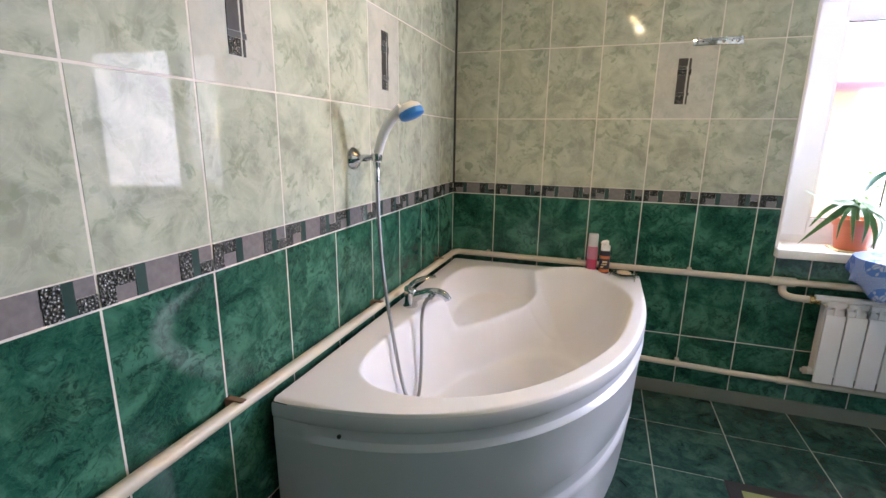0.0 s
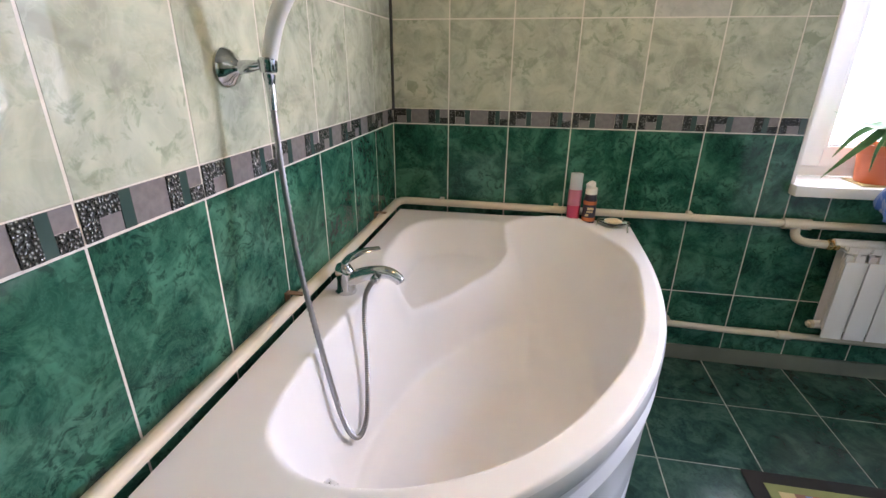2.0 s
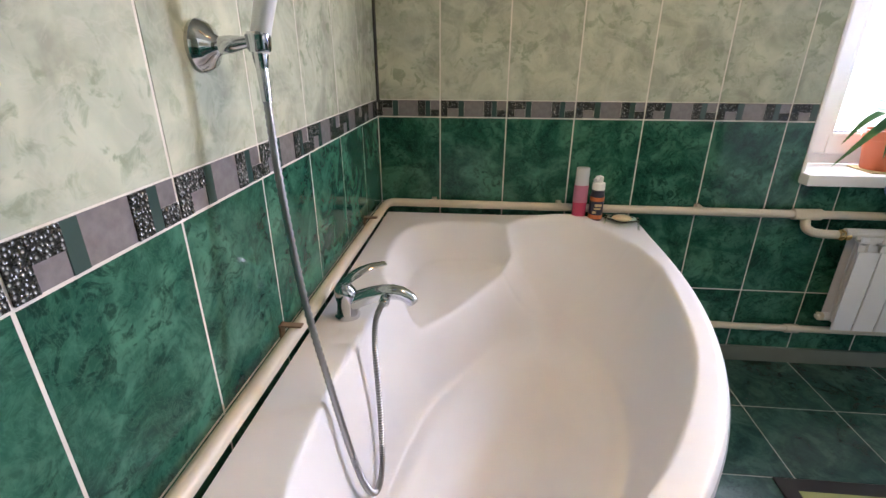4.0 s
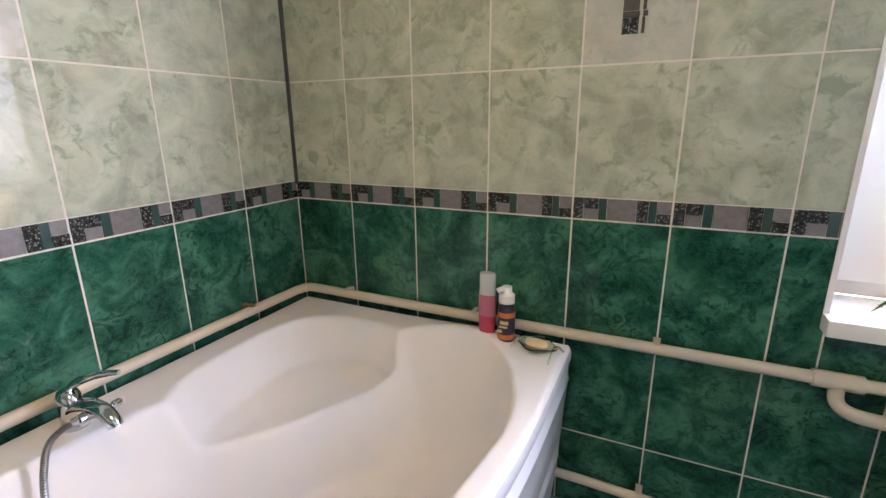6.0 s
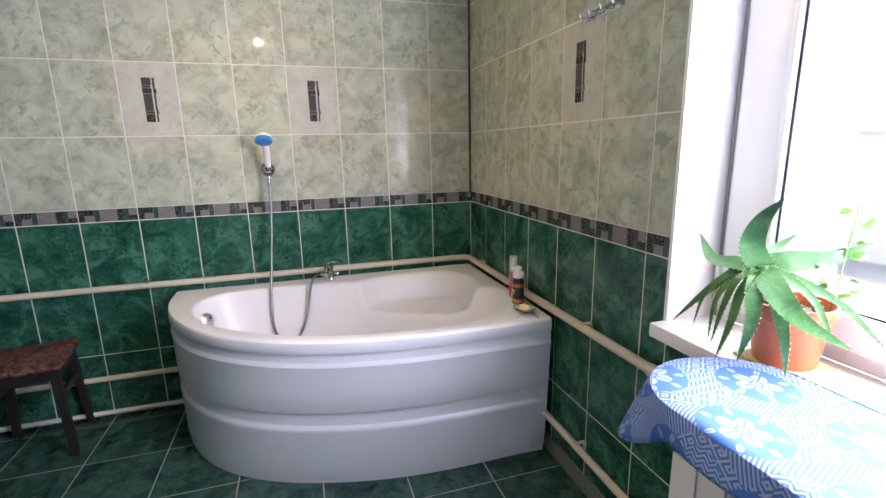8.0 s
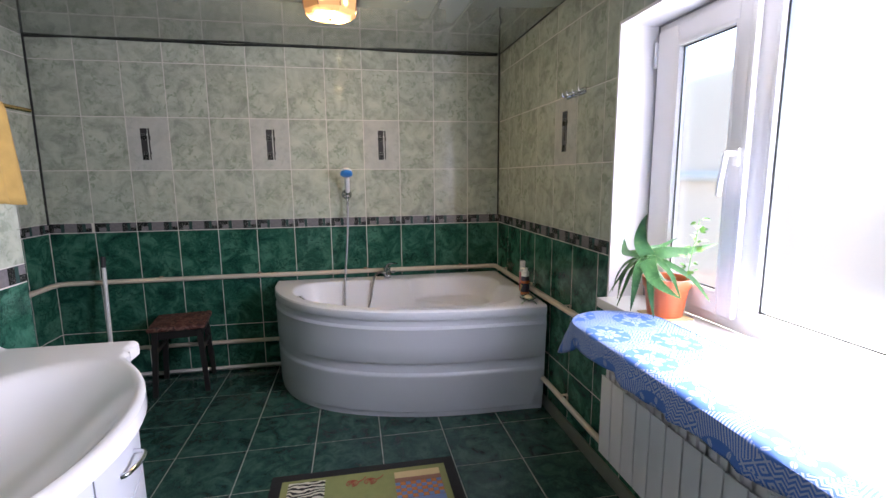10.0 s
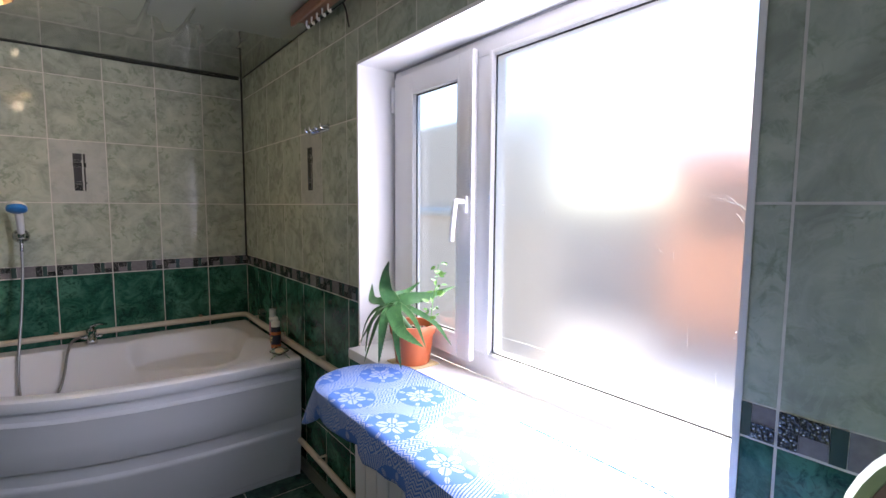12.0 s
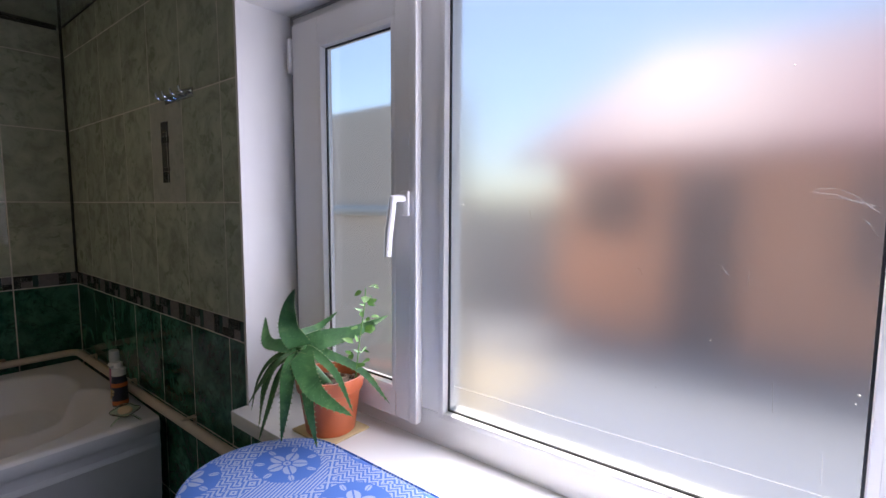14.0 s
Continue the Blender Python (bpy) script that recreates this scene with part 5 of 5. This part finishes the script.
def towel():
    rail = thing("towel_rail", "brass towel rail on the projecting wall", "towel rail", at=(1.58, STEP_Y, 1.60))
    part("bar", tube([(0.0, 0.06, 0.0), (0.42, 0.06, 0.0)], 0.007, 10), BRASS, rail)
    part("upper_bar", tube([(0.10, 0.03, 0.035), (0.42, 0.03, 0.035)], 0.006, 10), CHROME, rail)
    for x in (0.12, 0.40):
        part("post", tube([(x, 0.0, 0.0), (x, 0.06, 0.0)], 0.008, 10), BRASS, rail)
    bm = bmesh.new()
    rows = []
    for k in range(15):
        z = 1.605 - 0.0225 * k
        rows.append([(1.725 + 0.22 * u - 0.020 * (k / 14) * (1 - u) + 0.0, STEP_Y + 0.072 + 0.010 * math.sin(u * 17 + k * 0.12) * (0.3 + k / 14) + 0.006 * (k == 0) * -1, z + 0.01 * math.sin(3 * u) * (k / 14)) for u in np.linspace(0, 1, 26)])
    loft(bm, rows, closed=False)
    tw = solid("towel", bm, TOWEL, "mustard yellow towel hanging on the rail", "towel")
    md = tw.modifiers.new("thick", "SOLIDIFY")
    md.thickness, md.offset = 0.007, -1.0


towel()


def stool():
    s = thing("stool", "low black stool with a brown printed cover", "stool", at=(0.20, -2.235, 0.0))
    s.rotation_euler = (0, 0, radians(8))
    bm = boxes((-0.165, 0.165, -0.165, 0.165, 0.425, 0.455), bevel=0.013)
    for v in bm.verts:
        v.co.z += 0.010 * math.sin(v.co.x * 40) * math.sin(v.co.y * 31)
    part("seat", bm, STOOL_CLOTH, s, "brown patterned fabric seat")
    for x in (-1, 1):
        for y in (-1, 1):
            bm = bmesh.new()
            loft(bm, [[(x * 0.125 + a * 0.017, y * 0.125 + b * 0.017, 0.425) for a, b in ((-1, -1), (1, -1), (1, 1), (-1, 1))], [(x * 0.150 + a * 0.014, y * 0.150 + b * 0.014, 0.0) for a, b in ((-1, -1), (1, -1), (1, 1), (-1, 1))]])
            part("leg", bm, BLACK_WOOD, s, smooth=False)
    for y in (-1, 1):
        part("stretcher", boxes((-0.125, 0.125, y * 0.132 - 0.009, y * 0.132 + 0.009, 0.27, 0.30)), BLACK_WOOD, s, smooth=False)
        part("apron", boxes((-0.12, 0.12, y * 0.127 - 0.009, y * 0.127 + 0.009, 0.37, 0.424)), BLACK_WOOD, s, smooth=False)
        part("side_apron", boxes((y * 0.127 - 0.009, y * 0.127 + 0.009, -0.12, 0.12, 0.37, 0.424)), BLACK_WOOD, s, smooth=False)


stool()
mop = thing("mop", "white mop handle with a black grip leaning in the corner", "mop", at=(0, 0, 0))
part("pole", tube([(0.09, -2.705, 0.80), (0.22, -2.66, 0.02)], 0.0125, 12), WHITE_PLASTIC, mop)
part("grip", tube([(0.078, -2.709, 0.87), (0.09, -2.705, 0.80)], 0.0145, 12), GASKET, mop, "black rubber grip")
part("mop_head", boxes((0.14, 0.30, -2.72, -2.60, 0.0, 0.035), bevel=0.012), WHITE_PLASTIC, mop)


def bath_mat():
    m = thing("bath_mat", "olive bath mat with a black edge and folk motifs", "bath mat", at=(1.365, -0.66, 0.0))
    # local x: away from the bath, local y: towards the stool
    part("edge", boxes((0, 0.58, -0.84, 0.0, 0.001, 0.008), bevel=0.003), BLACK_FELT, m, "black border")
    part("field", boxes((0.05, 0.53, -0.79, -0.05, 0.0075, 0.0095)), OLIVE, m, smooth=False)
    z0, z1 = 0.009, 0.0105
    def patch(name, mat, x0, x1, y0, y1, dz=0.0, slant=0.0):
        bm = boxes((x0, x1, y0, y1, z0 + dz, z1 + dz))
        for v in bm.verts:
            v.co.y -= slant * (v.co.x - x0)
        part(name, bm, mat, m, smooth=False)
    patch("stripe", MAT_CREAM, 0.08, 0.125, -0.29, -0.08)
    patch("stripe", MAT_BROWN, 0.125, 0.155, -0.29, -0.08)
    patch("stripe", MAT_BLUE, 0.265, 0.40, -0.29, -0.08)
    for i in range(5):
        for j in range(9):
            patch("check", MAT_ORANGE if (i + j) % 2 else MAT_BLUE, 0.156 + i * 0.0215, 0.176 + i * 0.0215, -0.29 + j * 0.0233, -0.27 + j * 0.0233 + 0.001)
    patch("ground_check", MAT_BROWN, 0.155, 0.265, -0.29, -0.08, -0.0008)
    patch("zebra", ZEBRA, 0.07, 0.22, -0.76, -0.60)
    for k, mat in enumerate((MAT_WHITE, MAT_BROWN, MAT_WHITE, MAT_ORANGE, MAT_WHITE)):
        r = 0.10 - 0.02 * k
        bm = bmesh.new()
        loft(bm, [[(0.40 + r * math.cos(a) * 1.1, -0.42 + r * math.sin(a), z) for a in (0, math.pi / 2, math.pi, 1.5 * math.pi)] for z in (z0, z1 + 0.0004 * k)])
        part("diamond", bm, mat, m, smooth=False)
    for cy in (-0.40, -0.48):
        for r in (0.026, 0.015, 0.006):
            part("curl", tube([(0.12 + r * math.cos(a) * 0.8, cy + r * math.sin(a), z1) for a in np.linspace(0, 5.6, 20)], 0.0022, 5), MAT_RED, m)
        part("curl_tail", tube([(0.115, cy + 0.026, z1), (0.10, cy + 0.05, z1), (0.085, cy + 0.06, z1)], 0.0022, 5), MAT_RED, m)


bath_mat()


def stand_mirror():
    s = thing("stand_mirror", "oval mirror with a pale green frame seen from its brown back", "mirror", at=(3.325, -0.15, 0.862))
    turn = pose(0, 0, 0, 0, 0, 12).to_3x3() @ Matrix.Rotation(radians(90), 3, "X")
    def oval(r, d, z=0.16):
        return [Vector((0, 0, z)) + turn @ Vector((0.15 * r * math.cos(a), 0.17 * r * math.sin(a), d)) for a in np.linspace(0, 2 * math.pi, 40, endpoint=False)]
    part("frame", loft(bmesh.new(), [oval(0.86, 0.008), oval(0.90, 0.016), oval(0.97, 0.014), oval(1.0, 0.0), oval(0.97, -0.012), oval(0.88, -0.014)]), GREEN_PLASTIC, s)
    part("back", loft(bmesh.new(), [oval(0.885, 0.009), oval(0.88, 0.0135)]), BACKING, s, "brown backing board", smooth=False)
    part("foot", boxes((-0.06, 0.06, -0.04, 0.05, -0.0005, 0.012), bevel=0.004), GREEN_PLASTIC, s)
    part("screw", lathe([(0.0, 0.0), (0.006, 0.0), (0.006, 0.004)], turn @ Vector((-0.08, 0.05, 0.014)) + Vector((0, 0, 0.16)), 10, turn=turn), STEEL, s)


stand_mirror()


# ---- tiles, the last and most numerous pieces ----
MESHES = {}


def tile_mesh(w, h, mat, depth=0.007):
    key = (round(w, 3), round(h, 3), mat.name)
    if key not in MESHES:
        bm = bmesh.new()
        c = 0.0008
        rect = lambda i, z: [(-w / 2 + i, -h / 2 + i, z), (w / 2 - i, -h / 2 + i, z), (w / 2 - i, h / 2 - i, z), (-w / 2 + i, h / 2 - i, z)]
        vs = [[bm.verts.new(p) for p in r] for r in (rect(0, -depth), rect(0, -c), rect(c, 0))]
        for a, b in zip(vs, vs[1:]):
            for i in range(4):
                bm.faces.new((a[i], a[(i + 1) % 4], b[(i + 1) % 4], b[i]))
        bm.faces.new(vs[2])
        MESHES[key] = mesh_of("tile", bm, mat, smooth=False)
    return MESHES[key]


BORDER_BITS = [(0.0, 0.11, 0, 1, 1), (0.11, 0.27, 0.5, 1, 1), (0.11, 0.27, 0, 0.5, 0), (0.27, 0.36, 0, 1, 2), (0.36, 0.66, 0, 1, 0), (0.66, 0.78, 0, 1, 1), (0.78, 0.86, 0, 1, 2), (0.86, 1.0, 0.45, 1, 0), (0.86, 1.0, 0, 0.45, 1)]


def border_mesh(a, b, h):
    """The listel: granite, embossed and teal blocks; a and b bound the part of its length that is there."""
    key = ("border", round(a, 2), round(b, 2))
    if key not in MESHES:
        bm = bmesh.new()
        full = W - GAP
        for x0, x1, y0, y1, m in BORDER_BITS:
            x0, x1 = max(x0, a), min(x1, b)
            if x1 - x0 > 0.01:
                box(bm, -full / 2 + x0 * full + 0.0004, -full / 2 + x1 * full - 0.0004, -h / 2 + y0 * h + 0.0003, -h / 2 + y1 * h - 0.0003, -0.006, (0.0, 0.0022, 0.0012)[m], mat=m)
        MESHES[key] = mesh_of("border_tile", bm, [GRANITE, EMBOSSED, TEAL], smooth=False)
    return MESHES[key]


def decor_mesh():
    if "decor" not in MESHES:
        bm = bmesh.new()
        for x0, x1, y0, y1, m in ((-0.030, 0.010, 0.068, 0.102, 0), (-0.030, 0.006, 0.055, 0.067, 2), (-0.031, 0.009, 0.030, 0.054, 1), (-0.029, 0.008, -0.050, 0.029, 0), (-0.029, 0.010, -0.064, -0.051, 2), (-0.029, 0.009, -0.102, -0.065, 1),
                                  (0.015, 0.025, 0.055, 0.102, 2), (0.016, 0.028, 0.028, 0.054, 1), (0.016, 0.024, -0.050, 0.027, 0), (0.017, 0.028, -0.064, -0.051, 2), (0.016, 0.023, -0.102, -0.065, 0)):
            box(bm, x0, x1, y0, y1, -0.001, 0.0016, mat=m)
        MESHES["decor"] = mesh_of("decor", bm, [GRAPHITE, EMBOSSED, SILICONE], smooth=False)
    return MESHES["decor"]


def minus(rect, hole):
    """What is left of a rectangle outside a hole."""
    x0, x1, z0, z1 = rect
    if hole is None or x1 <= hole[0] or x0 >= hole[1] or z1 <= hole[2] or z0 >= hole[3]:
        return [rect]
    out = []
    if x0 < hole[0]:
        out.append((x0, hole[0], z0, z1))
    if x1 > hole[1]:
        out.append((hole[1], x1, z0, z1))
    m0, m1 = max(x0, hole[0]), min(x1, hole[1])
    if z1 > hole[3]:
        out.append((m0, m1, hole[3], z1))
    if z0 < hole[2]:
        out.append((m0, m1, z0, hole[2]))
    return out


def piece(name, me, parent, m, label=""):
    ob = new(name, me)
    ob.parent = parent
    ob.matrix_local = m
    if label:
        ob["label"] = label
    return ob


def tile_wall(wall, place, joints, decors, hole=None):
    """Lay the courses between the joints; place(s, z) gives the pose of a spot on the wall."""
    rnd = random.Random(len(wall.name) * 7)
    g = GAP / 2
    for a, b in zip(joints, joints[1:]):
        for rows, mat in ((ROWS_GREEN, GREEN_TILE), (ROWS_LIGHT, LIGHT_TILE)):
            for z0, z1 in rows:
                for x0, x1, q0, q1 in minus((a, b, max(z0, 0.0), z1), hole):
                    if x1 - x0 > 0.012 and q1 - q0 > 0.012:
                        lean = pose(0, 0, rnd.uniform(-0.0004, 0.0003), rnd.uniform(-0.07, 0.07), rnd.uniform(-0.09, 0.09))
                        glaze = DECOR_TILE if mat is LIGHT_TILE and q0 < 1.595 < q1 and any(x0 < s < x1 for s in decors) else mat
                        piece("tile", tile_mesh(x1 - x0 - 2 * g, q1 - q0 - 2 * g, glaze), wall, place((x0 + x1) / 2, (q0 + q1) / 2) @ lean)
        z0, z1 = BORDER_Z
        for x0, x1, q0, q1 in minus((a, b, z0, z1), hole):
            if x1 - x0 > 0.012:
                base = b - W if abs(a - joints[0]) < 1e-6 and b - a < W - 0.004 else a
                piece("border_tile", border_mesh(max(0, (x0 - base) / W), min(1.0, (x1 - base) / W), z1 - z0 - g), wall, place(base + W / 2, (z0 + z1 + g) / 2))
    for s in decors:
        piece("decor", decor_mesh(), wall, place(s, 1.595), "dark grey and silver relief strip")


def frame_matrix(x, y, n):
    m = Matrix.Identity(4)
    for i, v in enumerate((x, y, n)):
        m[0][i], m[1][i], m[2][i] = v
    return m


FACE_W, FACE_N = frame_matrix((0, 1, 0), (0, 0, 1), (1, 0, 0)), frame_matrix((1, 0, 0), (0, 0, 1), (0, -1, 0))
FACE_S, FACE_E = frame_matrix((-1, 0, 0), (0, 0, 1), (0, 1, 0)), frame_matrix((0, -1, 0), (0, 0, 1), (-1, 0, 0))
north = [0.0] + [W * k - 0.010 for k in range(1, 7)]
tile_wall(wall_north, lambda s, z: Matrix.Translation((s, 0, z)) @ FACE_N, north + [1.761, 2.014, 2.267, 2.557, 2.810, 3.063, 3.316, 3.569, 3.822, 4.075, EAST], [1.122], WIN)
west = [SOUTH] + [-(W * k - 0.010) for k in range(11, 0, -1)] + [0.0]
tile_wall(wall_west, lambda s, z: Matrix.Translation((0, s, z)) @ FACE_W, west, [-0.871, -1.630, -2.410])
tile_wall(wall_south, lambda s, z: Matrix.Translation((-s, SOUTH, z)) @ FACE_S, [-STEP_X] + [-(W * k) for k in range(6, 0, -1)] + [0.0], [-0.38])
tile_wall(wall_basin, lambda s, z: Matrix.Translation((-s, STEP_Y, z)) @ FACE_S, [-EAST] + [-(STEP_X + W * k) for k in range(10, 0, -1)] + [-STEP_X], [-(STEP_X + 3.5 * W)])
tile_wall(wall_basin, lambda s, z: Matrix.Translation((STEP_X, -s, z)) @ FACE_E, [-STEP_Y] + [-STEP_Y + W * k for k in (1, 2, 3)] + [-SOUTH], [])

T = 0.337
FX = [1.103 + T * k for k in range(-4, 11)]
FY = [-0.317 - T * k for k in range(-1, 10)]
rnd = random.Random(21)
for a, b in zip(FX, FX[1:]):
    for d, c in zip(FY, FY[1:]):
        x0, x1, y0, y1 = max(a, 0.0), min(b, EAST), max(c, SOUTH), min(d, 0.0)
        if x1 - x0 > 0.03 and y1 - y0 > 0.03 and not (x0 > STEP_X and y1 < STEP_Y):
            piece("tile", tile_mesh(x1 - x0 - 0.005, y1 - y0 - 0.005, FLOOR_TILE), floor, Matrix.Translation(((x0 + x1) / 2, (y0 + y1) / 2, rnd.uniform(-0.0005, 0.0003))) @ pose(0, 0, 0, rnd.uniform(-0.05, 0.05), rnd.uniform(-0.05, 0.05)))
